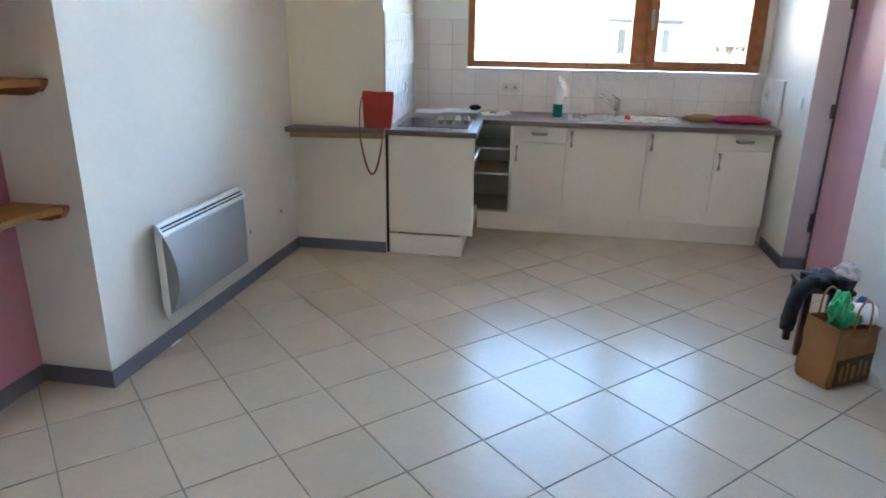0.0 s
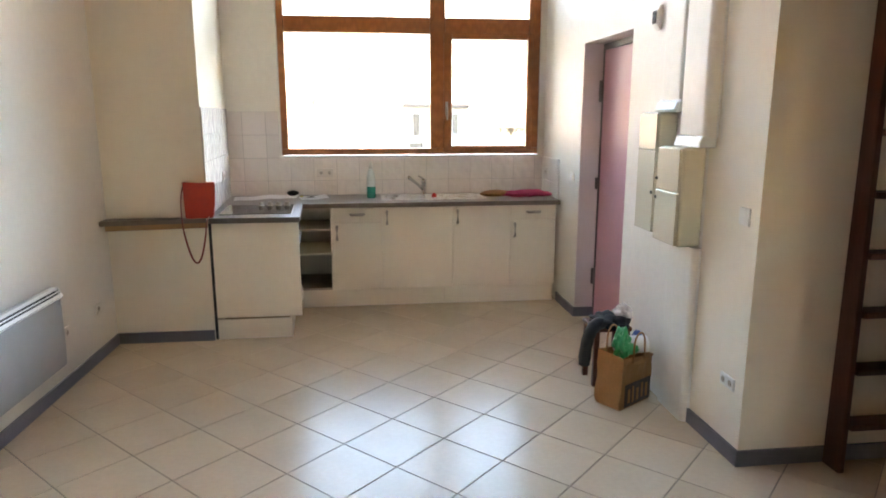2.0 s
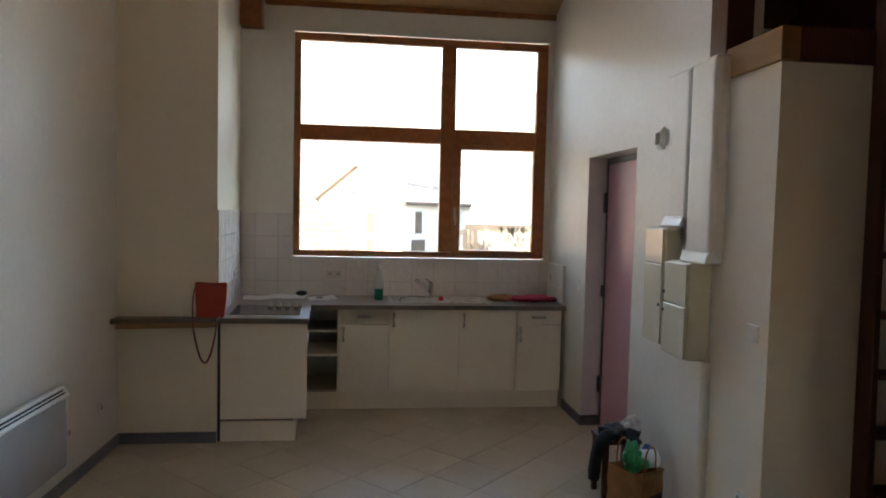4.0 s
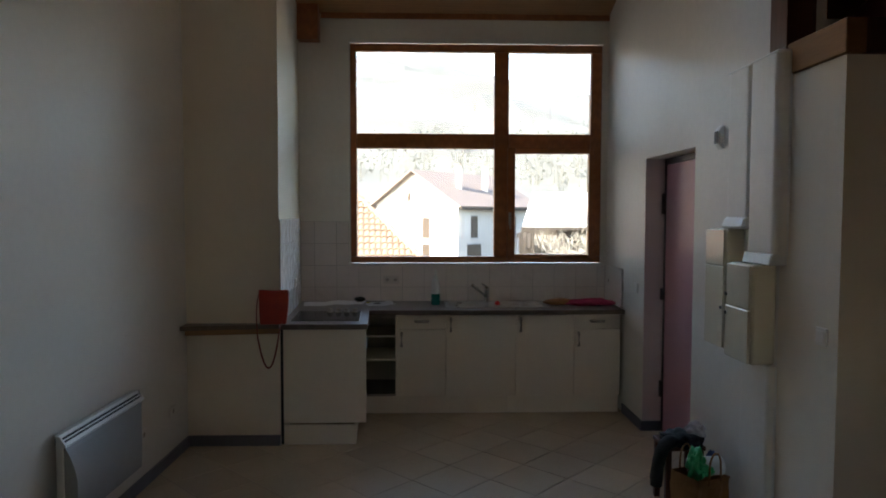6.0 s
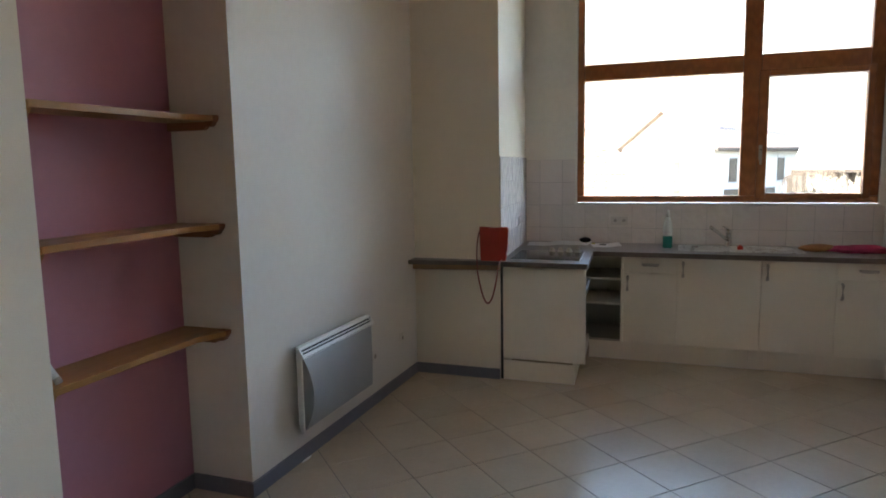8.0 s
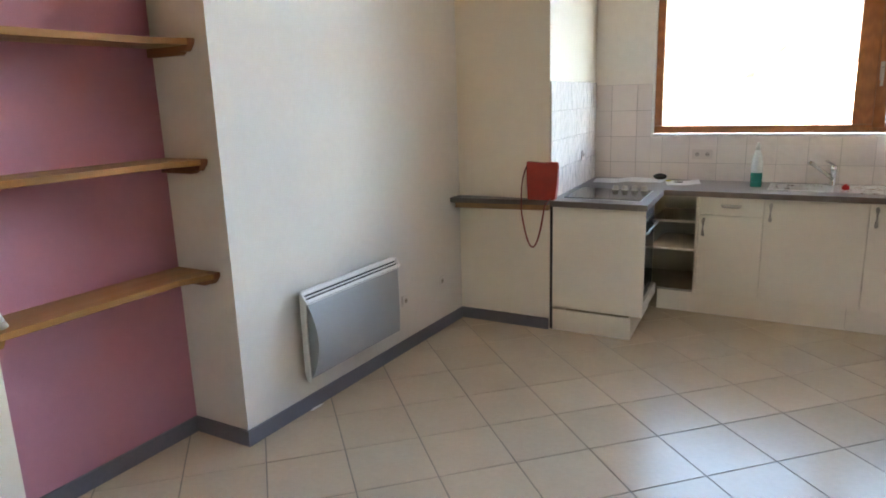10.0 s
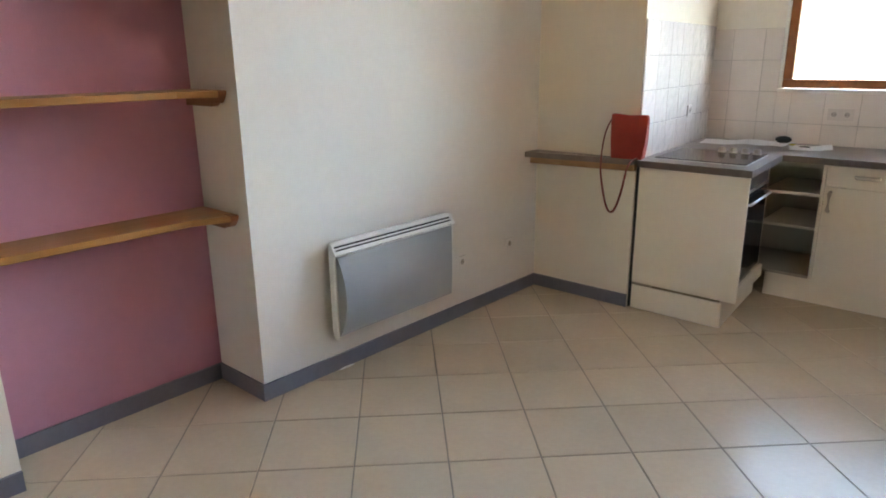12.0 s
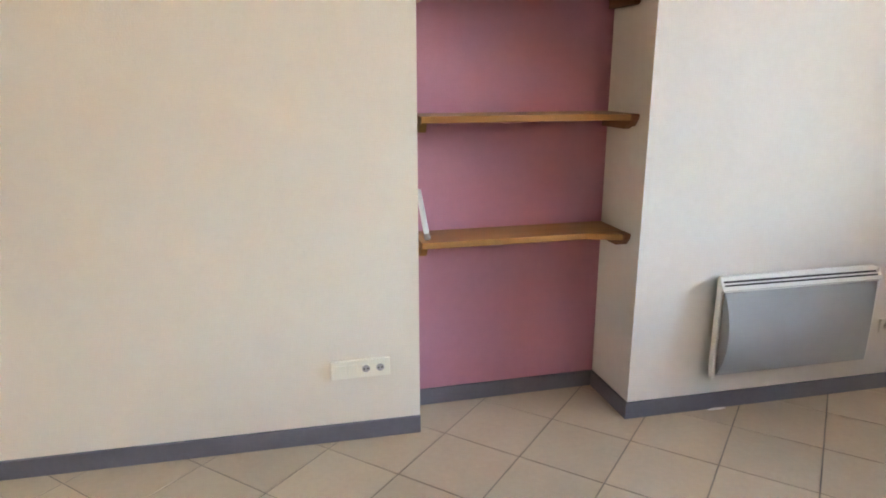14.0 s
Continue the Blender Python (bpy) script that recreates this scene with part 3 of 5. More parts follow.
part("lower_strip", box(-0.566, -0.546, 4.120, 4.74, 0.160, 0.235, 0.002), "cab", t)
part("far_panel", box(-1.10, -0.574, 4.742, 4.758, 0.16, 0.862, 0.002), "cab", t)
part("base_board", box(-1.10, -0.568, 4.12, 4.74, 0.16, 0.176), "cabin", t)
oven = thing("oven", (-0.8, 4.43, 0.24), "black glass built-in oven with a steel handle, closed", "oven")
part("oven_body", box(-1.08, -0.600, 4.128, 4.732, 0.238, 0.855), "blackp", oven)
part("oven_door", box(-0.599, -0.573, 4.128, 4.732, 0.240, 0.735, 0.003), "black", oven)
cp = part("control_panel", box(-0.599, -0.575, 4.128, 4.732, 0.740, 0.852, 0.003), "blackp", oven, "black control panel")
part("steel_trim", box(-0.576, -0.568, 4.128, 4.732, 0.746, 0.762, 0.001), "steel", oven)
part("oven_handle", tube([(-0.573, 4.20, 0.70), (-0.538, 4.205, 0.70), (-0.538, 4.655, 0.70), (-0.573, 4.66, 0.70)], 0.008, 10), "steel", oven, "steel bar handle", smooth=True)

def skew_with_pier(*tops):
    """The cooker block stands square to the slanting pier."""
    for top_ in tops:
        for ob_ in top_.children_recursive:
            for v_ in ob_.data.vertices:
                v_.co.x -= 0.062 * (v_.co.y - 4.10)


skew_with_pier(housing, oven)

# worktop, with cut-outs left for the sink
t = thing("worktop", (0.4, 5.1, 0.865), "grey-brown laminate worktop in an L over the cabinets and cooker", "worktop")
SX0, SX1, SY0, SY1 = 0.085, 1.005, 4.955, 5.335
b = bmesh.new()
pl = [(-1.158, 4.085), (-0.522, 4.085), (-0.566, 4.80), (SX0 + 0.02, 4.80), (SX0 + 0.02, 5.425), (-1.252, 5.425)]
prism(pl, TOPZ - TOPT, TOPZ, bm=b)
box(SX0 + 0.02, 0.50, 4.80, SY0 + 0.02, TOPZ - TOPT, TOPZ, bm=b)
box(SX0 + 0.02, 0.50, SY1 - 0.02, 5.425, TOPZ - TOPT, TOPZ, bm=b)
box(0.50, 1.612, 4.80, 5.425, TOPZ - TOPT, TOPZ, bm=b)
part("worktop_board", b, "work", t)
part("front_edge", box(-0.564, 1.612, 4.796, 4.7995, TOPZ - TOPT, TOPZ - 0.0005), "workedge", t, "brown front edge")
part("end_edge", box(-1.156, -0.523, 4.0815, 4.0845, TOPZ - TOPT, TOPZ - 0.0005), "workedge", t, "brown front edge")

t = thing("wall_ledge", (-1.5, 4.05, 0.84), "brown laminate ledge on a pale batten along the cream wall", "ledge")
part("board", prism([(-1.828, 3.955), (-1.160, 4.045), (-1.160, 4.098), (LX_FAR + 0.002, 4.098), (LX_FAR + 0.002, 3.955)][::1], 0.880, TOPZ + 0.008, 0.002), "workedge", t)
part("batten", prism([(-1.815, 3.975), (-1.160, 4.060), (-1.160, 4.098), (-1.815, 4.098)], 0.842, 0.879, 0.002), "pine", t, "raw pine batten")

# hob
t = thing("hob", (-0.84, 4.5, TOPZ), "black glass ceramic hob with four steel knobs", "hob")
part("hob_frame", box(-1.105, -0.585, 4.215, 4.725, TOPZ, TOPZ + 0.004, 0.001), "steel", t)
part("glass_plate", box(-1.100, -0.590, 4.22, 4.72, TOPZ + 0.0042, TOPZ + 0.008, 0.001), "black", t)
for i, kx in enumerate((-0.84, -0.772, -0.704, -0.636)):
    part("knob", lathe([(0.025, 0), (0.025, 0.006), (0.021, 0.009), (0.019, 0.030), (0.014, 0.034)], kx, 4.655, 20, z=TOPZ + 0.008), "nickel", t, "steel knob", smooth=False)

skew_with_pier(t)

# sink
t = thing("sink", (0.54, 5.14, TOPZ), "stainless steel inset sink with a drainer", "sink")
b = bmesh.new()
for q in ((SX0, 0.52, SY0, SY0 + 0.035), (SX0, 0.52, SY1 - 0.06, SY1), (SX0, SX0 + 0.035, SY0 + 0.035, SY1 - 0.06), (0.48, 0.52, SY0 + 0.035, SY1 - 0.06)):
    box(q[0], q[1], q[2], q[3], TOPZ + 0.001, TOPZ + 0.006, bm=b)
part("rim", b, "steel", t)
b = bmesh.new()
bx = (SX0 + 0.035, 0.48, SY0 + 0.035, SY1 - 0.06)
ins = 0.03
v = [b.verts.new((x, y, TOPZ + 0.003)) for x, y in ((bx[0], bx[2]), (bx[1], bx[2]), (bx[1], bx[3]), (bx[0], bx[3]))]
w = [b.verts.new((x, y, TOPZ - 0.15)) for x, y in ((bx[0] + ins, bx[2] + ins), (bx[1] - ins, bx[2] + ins), (bx[1] - ins, bx[3] - ins), (bx[0] + ins, bx[3] - ins))]
for i in range(4):
    b.faces.new((v[i], v[(i + 1) % 4], w[(i + 1) % 4], w[i]))
b.faces.new(w)
bmesh.ops.bevel(b, geom=[e for e in b.edges if all(x.co.z < TOPZ - 0.1 for x in e.verts) or abs(e.verts[0].co.z - e.verts[1].co.z) > 0.1], offset=0.025, segments=3, affect="EDGES")
part("bowl", b, "steel", t, smooth=True)
dr = part("drainer", box(0.521, SX1, SY0, SY1, TOPZ + 0.001, TOPZ + 0.006, 0.002), "steel", t)
for i in range(9):
    yy = SY0 + 0.05 + i * 0.034
    part("rib", tube([(0.60, yy, TOPZ + 0.006), (0.95, yy, TOPZ + 0.006)], 0.004, 6), "steel", dr)

t = thing("tap", (0.475, 5.30, TOPZ), "chrome single lever kitchen tap with a raised straight spout", "tap")
part("tap_body", lathe([(0.027, 0), (0.027, 0.006), (0.021, 0.01), (0.020, 0.10), (0.023, 0.105), (0.022, 0.135), (0.012, 0.142)], 0.475, 5.295, 20, z=TOPZ + 0.006), "chrome", t, smooth=True)
part("spout", tube([(0.470, 5.28, 0.965), (0.43, 5.22, 1.00), (0.35, 5.13, 1.07), (0.33, 5.11, 1.085), (0.325, 5.105, 1.075)], [0.015, 0.014, 0.013, 0.014, 0.013], 12), "chrome", t, smooth=True)
part("lever", tube([(0.475, 5.295, 1.045), (0.46, 5.27, 1.065), (0.425, 5.22, 1.085)], [0.012, 0.008, 0.006], 10), "chrome", t, smooth=True)

# glazed wall tiles
TP = 0.2045
TZ0 = 1.651


def tile_field(host, plane, at, u0, u1, z0, z1, ustart, normal, top_z=TZ0, rise=0.2045, mat="walltile"):
    """Tiles of 20 cm on a wall, cut to the field; plane: the axis that they lie across."""
    shared = {}
    k = math.floor((u0 - ustart) / TP)
    while ustart + k * TP < u1 - 0.01:
        a, b_ = max(u0, ustart + k * TP + 0.0015), min(u1, ustart + (k + 1) * TP - 0.0015)
        j = 0
        while top_z - j * rise > z0 + 0.01:
            top, bot = min(z1, top_z - j * rise - 0.0015), max(z0, top_z - (j + 1) * rise + 0.0015)
            j += 1
            if top - bot < 0.01 or b_ - a < 0.01:
                continue
            key = (round(b_ - a, 3), round(top - bot, 3))
            if key not in shared:
                w_, h_ = key
                bmt = bmesh.new()
                if plane == "y":
                    box(-w_ / 2, w_ / 2, -0.006, 0, -h_ / 2, h_ / 2, 0.0018, 1, bm=bmt)
                else:
                    box(0, 0.006, -w_ / 2, w_ / 2, -h_ / 2, h_ / 2, 0.0018, 1, bm=bmt)
                me = bpy.data.meshes.new("wall_tile")
                bmt.to_mesh(me)
                bmt.free()
                me.materials.append(M[mat])
                shared[key] = me
            o = new("wall_tile", shared[key])
            o.parent = host
            c, cz = (a + b_) / 2, (top + bot) / 2
            if plane == "y":
                o.location = (c, at, cz)
            else:
                x_at = at(c) if callable(at) else at
                o.location = (x_at - (0.006 if normal < 0 else 0), c, cz)
                if callable(at):
                    o.rotation_euler = (0, 0, math.atan2(0.096, 1.33))
        k += 1


back = structure("backsplash_bed", box(-1.256, -0.807, WIN_Y - 0.006, WIN_Y - 0.001, TOPZ, TZ0, bm=box(-0.806, RX - 0.001, WIN_Y - 0.006, WIN_Y - 0.001, TOPZ, 1.238)), "tilejoint",
                 "pale joints of the white wall tiles")
ret_x = lambda yy: -1.166 - (yy - 4.10) / 1.33 * 0.096
ret = structure("pier_tile_bed", prism([(ret_x(4.103), 4.103), (ret_x(4.103) + 0.005, 4.103), (ret_x(5.42) + 0.005, 5.42), (ret_x(5.42), 5.42)], TOPZ, 1.676), "tilejoint",
                "pale joints of the tiles beside the hob")
side = structure("side_tile_bed", box(RX - 0.006, RX + 0.003, 4.905, 5.42, TOPZ, 1.246), "sidetile", "pale joints of the tiles beside the sink")


# ---- niche shelves ----


def niche_shelf(z, label):
    t = thing("niche_shelf", (-2.1, 1.53, z - 0.03), label, "shelf", "shelves in the pink niche")
    part("board", box(-2.238, -2.015, 1.063, 1.983, z - 0.028, z, 0.003), "shelf", t)
    prof = [(-2.236, z - 0.0285), (-2.236, z - 0.066), (-2.035, z - 0.066), (-2.02, z - 0.060), (-1.995, z - 0.0285)]
    part("cleat", extrude(prof, "y", 1.955, 1.983), "shelfend", t)
    prof = [(-2.013, z - 0.052), (-1.984, z - 0.052), (-1.958, z - 0.022), (-1.954, z - 0.004), (-1.958, z + 0.001), (-2.013, z + 0.001)]
    part("nose", extrude(prof, "y", 1.948, 1.983, bevel=0.003), "shelfend", t, "red-brown shaped end")
    part("board_flare", prism([(-2.0145, 1.80), (-1.962, 1.9475), (-2.0145, 1.9475)], z - 0.027, z - 0.0005, 0.002), "shelf", t)
    prof = [(-2.236, z - 0.0285), (-2.236, z - 0.066), (-2.06, z - 0.066), (-2.035, z - 0.0285)]
    part("cleat", extrude(prof, "y", 1.063, 1.091), "shelf", t)


niche_shelf(0.850, "honey-coloured wooden shelf low in the niche, holding a white tube")
niche_shelf(1.364, "honey-coloured wooden shelf, empty, in the middle of the pink niche")
niche_shelf(1.868, "honey-coloured wooden shelf, empty, high in the pink niche")
t = thing("lamp_tube", (-2.05, 1.11, 0.84), "slim white glossy tube leaning on the niche wall", "tube")
part("tube_body", tube([(-2.03, 1.086, 0.882), (-2.165, 1.080, 1.045)], 0.012, 12), "white", t, smooth=True)
part("end_cap", tube([(-2.019, 1.087, 0.866), (-2.03, 1.086, 0.882)], 0.014, 12), "nickel", t, smooth=True)

# ---- radiator ----
RSL = (LX_FAR - LX_NEAR) / (4.10 - 1.985)


def wallx(y):
    return LX_NEAR + (y - 1.985) * RSL


t = thing("electric_radiator", (-1.82, 2.75, 0.18), "grey flat electric convector with a white slotted top, on the wall", "radiator")
Y0, Y1, Z0, Z1 = 2.358, 3.195, 0.185, 0.657


def rad(bm):
    """Set a shape, drawn with the wall at x = 0, against the slanting wall."""
    for v in bm.verts:
        v.co.x += wallx(v.co.y)
    return bm


for yy in (Y0 + 0.14, Y1 - 0.14):
    part("bracket", rad(box(0.0, 0.034, yy - 0.02, yy + 0.02, Z0 + 0.06, Z1 - 0.08, 0.002)), "radw", t)
part("back_body", rad(box(0.0345, 0.058, Y0 + 0.016, Y1 - 0.006, Z0 + 0.02, Z1 - 0.062, 0.004)), "radw", t)
part("side_plate", rad(extrude([(0.034, Z0 + 0.05), (0.040, Z0 + 0.05), (0.046, Z0), (0.068, Z0 - 0.002), (0.068, Z1 - 0.04), (0.056, Z1), (0.034, Z1)], "y", Y0, Y0 + 0.012, bevel=0.003)), "radw", t, "white side cheek")
part("side_plate", rad(extrude([(0.034, Z0 + 0.02), (0.060, Z0 + 0.02), (0.070, Z1 - 0.04), (0.060, Z1), (0.034, Z1)], "y", Y1 - 0.005, Y1 + 0.006, bevel=0.002)), "radw", t)
b = bmesh.new()
cols = []
for k in range(13):
    g = k / 12
    yy = Y0 + 0.022 + (Y1 - Y0 - 0.030) * g
    amp = 0.054 * (1 - g) ** 0.9 + 0.006
    line = [(0.0595, Z0 + 0.012)]
    for i in range(17):
        f = i / 16
        line.append((0.063 + amp * math.sin(math.pi * f) ** 0.8, Z0 + 0.012 + f * (Z1 - Z0 - 0.070)))
    line.append((0.0595, Z1 - 0.058))
    cols.append([b.verts.new((x_, yy, z_)) for x_, z_ in line])
for c_, d_ in zip(cols, cols[1:]):
    for i in range(len(c_)):
        j_ = (i + 1) % len(c_)
        b.faces.new((c_[i], c_[j_], d_[j_], d_[i]))
b.faces.new(cols[0])
b.faces.new(cols[-1][::-1])
part("front_panel", rad(b), "rad", t, "grey curved front panel")
# thin dull sheet that puts shade into the gap behind the cheek
part("side_recess", rad(box(0.0582, 0.0592, Y0 + 0.0145, Y0 + 0.021, Z0 + 0.03, Z1 - 0.075)), "cabin", t, "dull strip for the shade in the recess beside the panel")
# the slotted top: sloping slats with two dark slots between them
TX0, TZA, TX1, TZB = 0.084, Z1 - 0.048, 0.046, Z1 + 0.003


def slope(f, off=0.0):
    n_ = Vector((TZB - TZA, TX0 - TX1)).normalized() * off
    return (TX0 + (TX1 - TX0) * f + n_.x, TZA + (TZB - TZA) * f + n_.y)


top = part("top_grille", rad(extrude([(0.024, TZA + 0.001), (TX0 - 0.004, TZA - 0.004), slope(0, -0.013), slope(1, -0.013), (0.024, TZB - 0.013)], "y", Y0 + 0.015, Y1 - 0.006)), "slot", t, "dark inside of the top grille")
for f0, f1 in ((0.0, 0.30), (0.45, 0.56), (0.73, 1.0)):
    part("slat", rad(extrude([slope(f0, -0.006), slope(f0), slope(f1), slope(f1, -0.006)], "y", Y0 + 0.015, Y1 - 0.006, bevel=0.001)), "radw", top, "white sloping slat")
part("lip", rad(box(0.060, TX0 - 0.001, Y0 + 0.015, Y1 - 0.006, TZA - 0.009, TZA - 0.0045, 0.001)), "radw", top, "white front lip")
part("rear_edge", rad(box(0.020, TX1 - 0.001, Y0 + 0.015, Y1 - 0.006, TZB - 0.006, TZB, 0.001)), "radw", top, "white rear edge")
for ya_, yb_ in ((Y0 + 0.0005, Y0 + 0.0145), (Y1 - 0.0055, Y1 + 0.004)):
    part("end_cheek", rad(extrude([(0.062, TZA - 0.008), (TX0 + 0.001, TZA - 0.004), slope(1, 0.002), (0.045, Z1 - 0.02)], "y", ya_, yb_, bevel=0.001)), "radw", top, "white end of the grille")


t = thing("filler_smear", (-1.86, 2.42, 0), "small white smear of filler on the floor at the baseboard", "filler")
part("smear", blob((wallx(2.42) + 0.022, 2.44, 0.002), (0.010, 0.045, 0.002), 21, 0.4), "wall2", t, smooth=True)

# ---- sockets and switches ----
def outlet(name, label, x, y, z, face, gang=1, size=0.08, hole=True, group="", mat="white", well="cabin"):
    """A plate with sockets on a wall; face: the way it looks: +x, -x or -y."""
    t = thing(name, (x, y, z), label, "switch" if "switch" in name else "socket", group)

    def put(u0, u1, v0, v1, d0, d1, bevel=0.0):
        if face == "-y":
            return box(x + u0, x + u1, y - d1, y - d0, z + v0, z + v1, bevel)
        s = 1 if face == "+x" else -1
        a, b = sorted((x + s * d0, x + s * d1))
        return box(a, b, y + u0, y + u1, z + v0, z + v1, bevel)
    w = size * gang / 2
    part("plate", put(-w, w, -size / 2, size / 2, 0.0005, 0.010, 0.003), mat, t)
    for g in range(gang):
        c = -w + size * (g + 0.5)
        if hole:
            ax = "y" if face == "-y" else "x"
            s = -1 if face in ("-y", "-x") else 1
            cx, cy = (x + c, y) if face == "-y" else (x, y + c)
            ring = [(0.022, s * 0.0102), (0.022, s * 0.0125), (0.019, s * 0.0125), (0.0185, s * 0.0102)]
            part("socket_ring", lathe(ring, cx, cy, 18, axis=ax, z=z), mat, t)
            dx = part("socket_well", lathe([(0.017, s * 0.0103), (0.017, s * 0.0112)], cx, cy, 16, axis=ax, z=z), well, t)
            for q in (-0.007, 0.007):
                cc = (cx + q, cy) if face == "-y" else (cx, cy + q)
                part("pin_hole", lathe([(0.0028, s * 0.0113), (0.0028, s * 0.0119)], *cc, 8, axis=ax, z=z), "slot", dx)
        else:
            part("rocker", put(c - 0.028, c + 0.028, -0.028, 0.028, 0.0102, 0.014, 0.002), mat, t)
    return t


outlet("wall_socket", "pale tile-coloured double socket on the glazed tiles under the window", -0.41, WIN_Y - 0.007, 1.106, "-y", 2, 0.075, mat="outlet", well="tilejoint")
outlet("wall_socket", "white socket on the tiles beside the sink end", RX - 0.007, 5.28, 1.112, "-x", 1)
# the switch takes the brightened white too, for the sheen on this wall
outlet("light_switch", "white light switch between the tiles and the door", ex(4.54), 4.54, 1.123, "-x", 1, hole=False, mat="sidetile")
outlet("wall_socket", "white low socket above the baseboard near the corner", ex(2.11), 2.11, 0.372, "-x", 2, 0.06)
outlet("light_switch", "white light switch on the low wall below the loft", ex(2.09), 2.09, 1.17, "-x", 1, hole=False, mat="wall2")
outlet("wall_socket", "white socket beside the radiator", wallx(3.345), 3.345, 0.336, "+x", 1, 0.07, mat="wall3")
outlet("wall_socket", "white socket on the cream wall near the corner", wallx(3.80), 3.805, 0.350, "+x", 1, 0.07, mat="wall3")
outlet("wall_socket", "white socket on the tiles beside the hob", ret_x(4.95) + 0.012, 4.95, 1.13, "+x", 1, 0.07, mat="outlet", well="tilejoint")
t = thing("socket_strip", (-2.0, 0.79, 0.33), "long cream strip with blanks and two sockets, above the baseboard", "socket")
part("plate", box(-2.006, -1.990, 0.665, 0.915, 0.290, 0.370, 0.003), "cream", t)
for c in (0.705, 0.755):
    part("blank", box(-1.990, -1.987, c - 0.022, c + 0.022, 0.308, 0.352, 0.001), "cream", t)
for c in (0.812, 0.872):
    r = part("socket_ring", lathe([(0.021, 0), (0.021, 0.004), (0.018, 0.004), (0.0175, 0.001)], -1.9898, c, 18, axis="x", z=0.330), "cream", t)
    w_ = part("socket_well", lathe([(0.0165, 0), (0.0165, 0.0015)], -1.9895, c, 16, axis="x", z=0.330), "tilejoint", r, "darker well of the socket")
    for q in (-0.007, 0.007):
        part("pin_hole", lathe([(0.0035, 0), (0.0035, 0.0008)], -1.9878, c + q, 8, axis="x", z=0.330), "slot", w_)

# ---- east wall: cable ducts, fuse boxes, buzzer ----
XB = RX + 0.034


def duct(name, label, y0, y1, z0, z1, d):
    t = thing(name, (XB - d / 2, (y0 + y1) / 2, z0), label, "cable duct")
    r = min(0.035, d * 0.5)
    pts = [(XB - 0.001, y0), (XB - 0.001, y1), (XB - d + r, y1)]
    for a in range(1, 6):
        an = math.pi / 2 * a / 6
        pts.append((XB - d + r - r * math.sin(an), y1 - r + r * math.cos(an)))
    pts.append((XB - d, y1 - r))
    pts.append((XB - d, y0 + r))
    for a in range(1, 6):
        an = math.pi / 2 * a / 6
        pts.append((XB - d + r - r * math.cos(an), y0 + r - r * math.sin(an)))
    pts.append((XB - d + r, y0))
    part("cover", prism(pts[::-1], z0, z1 - 0.012 if z1 > 2 else z1), "wall2", t, smooth=False)
    if z1 > 2:
        part("end_cap", box(XB - d - 0.002, XB - 0.001, y0 - 0.001, y1 + 0.001, z1 - 0.011, z1, 0.003), "white", t)
    part("clip_strip", box(XB - 0.012, XB - 0.001, y0 - 0.006, y0 - 0.0012, z0 + 0.002, z1 - 0.014), "white", t)
    return t


duct("cable_duct", "white vertical cable duct with rounded edges, above the meter box", 2.665, 2.915, 1.70, 2.50, 0.062)
duct("cable_duct", "white vertical cable duct with rounded edges, above the fuse box", 2.38, 2.655, 1.51, 2.50, 0.070)
duct("low_cable_duct", "white shallow cable duct from the meter box to the floor", 2.746, 2.99, 0.0, 0.95, 0.026)
duct("low_cable_duct", "white cable duct running down to the floor behind the bag", 2.45, 2.74, 0.0, 0.95, 0.045)
t = thing("meter_box", (1.56, 3.0, 0.96), "ivory plastic electric meter box with a sloped top cover", "fuse box")
part("back", box(1.545, XB - 0.001, 2.80, 3.04, 0.97, 1.635, 0.016), "ivory", t)
part("upper_lid", box(1.535, 1.5448, 2.806, 3.034, 1.43, 1.628, 0.004), "ivory", t)
part("lower_lid", box(1.535, 1.5448, 2.806, 3.034, 0.978, 1.426, 0.004), "ivory", t)
part("top_cover", extrude([(1.56, 1.636), (XB - 0.001, 1.636), (XB - 0.001, 1.72), (1.583, 1.70)], "y", 2.665, 2.915, bevel=0.014), "white", t, "white sloped cover")
part("lock", lathe([(0.009, -0.006), (0.009, 0)], 1.535, 2.825, 12, axis="x", z=1.20), "blackp", t)
t = thing("fuse_box", (1.55, 2.7, 0.95), "ivory plastic fuse box with an upper and a lower lid", "fuse box")
part("back", box(1.525, XB - 0.001, 2.465, 2.725, 0.955, 1.462, 0.016), "ivory", t)
part("upper_lid", box(1.513, 1.5245, 2.47, 2.72, 1.235, 1.455, 0.005), "ivory", t)
part("lower_lid", box(1.509, 1.5245, 2.47, 2.72, 0.962, 1.230, 0.005), "ivory", t)
part("top_cover", extrude([(1.56, 1.463), (XB - 0.001, 1.463), (XB - 0.001, 1.52), (1.575, 1.52)], "y", 2.38, 2.655, bevel=0.006), "white", t)
for z in (1.19, 1.29):
    part("lock", lathe([(0.009, -0.006), (0.009, 0)], 1.511, 2.71, 12, axis="x", z=z), "blackp", t)
t = thing("door_chime", (1.6, 3.12, 2.165), "small white door chime with a dark grille on the wall", "door chime")
part("case", extrude([((ex(3.1) + 0.001) - 0.001, 2.096), ((ex(3.1) + 0.001) - 0.001, 2.234), ((ex(3.1) + 0.001) - 0.012, 2.234), ((ex(3.1) + 0.001) - 0.034, 2.204), ((ex(3.1) + 0.001) - 0.034, 2.126), ((ex(3.1) + 0.001) - 0.012, 2.096)], "y", 3.066, 3.126, bevel=0.004), "white", t)
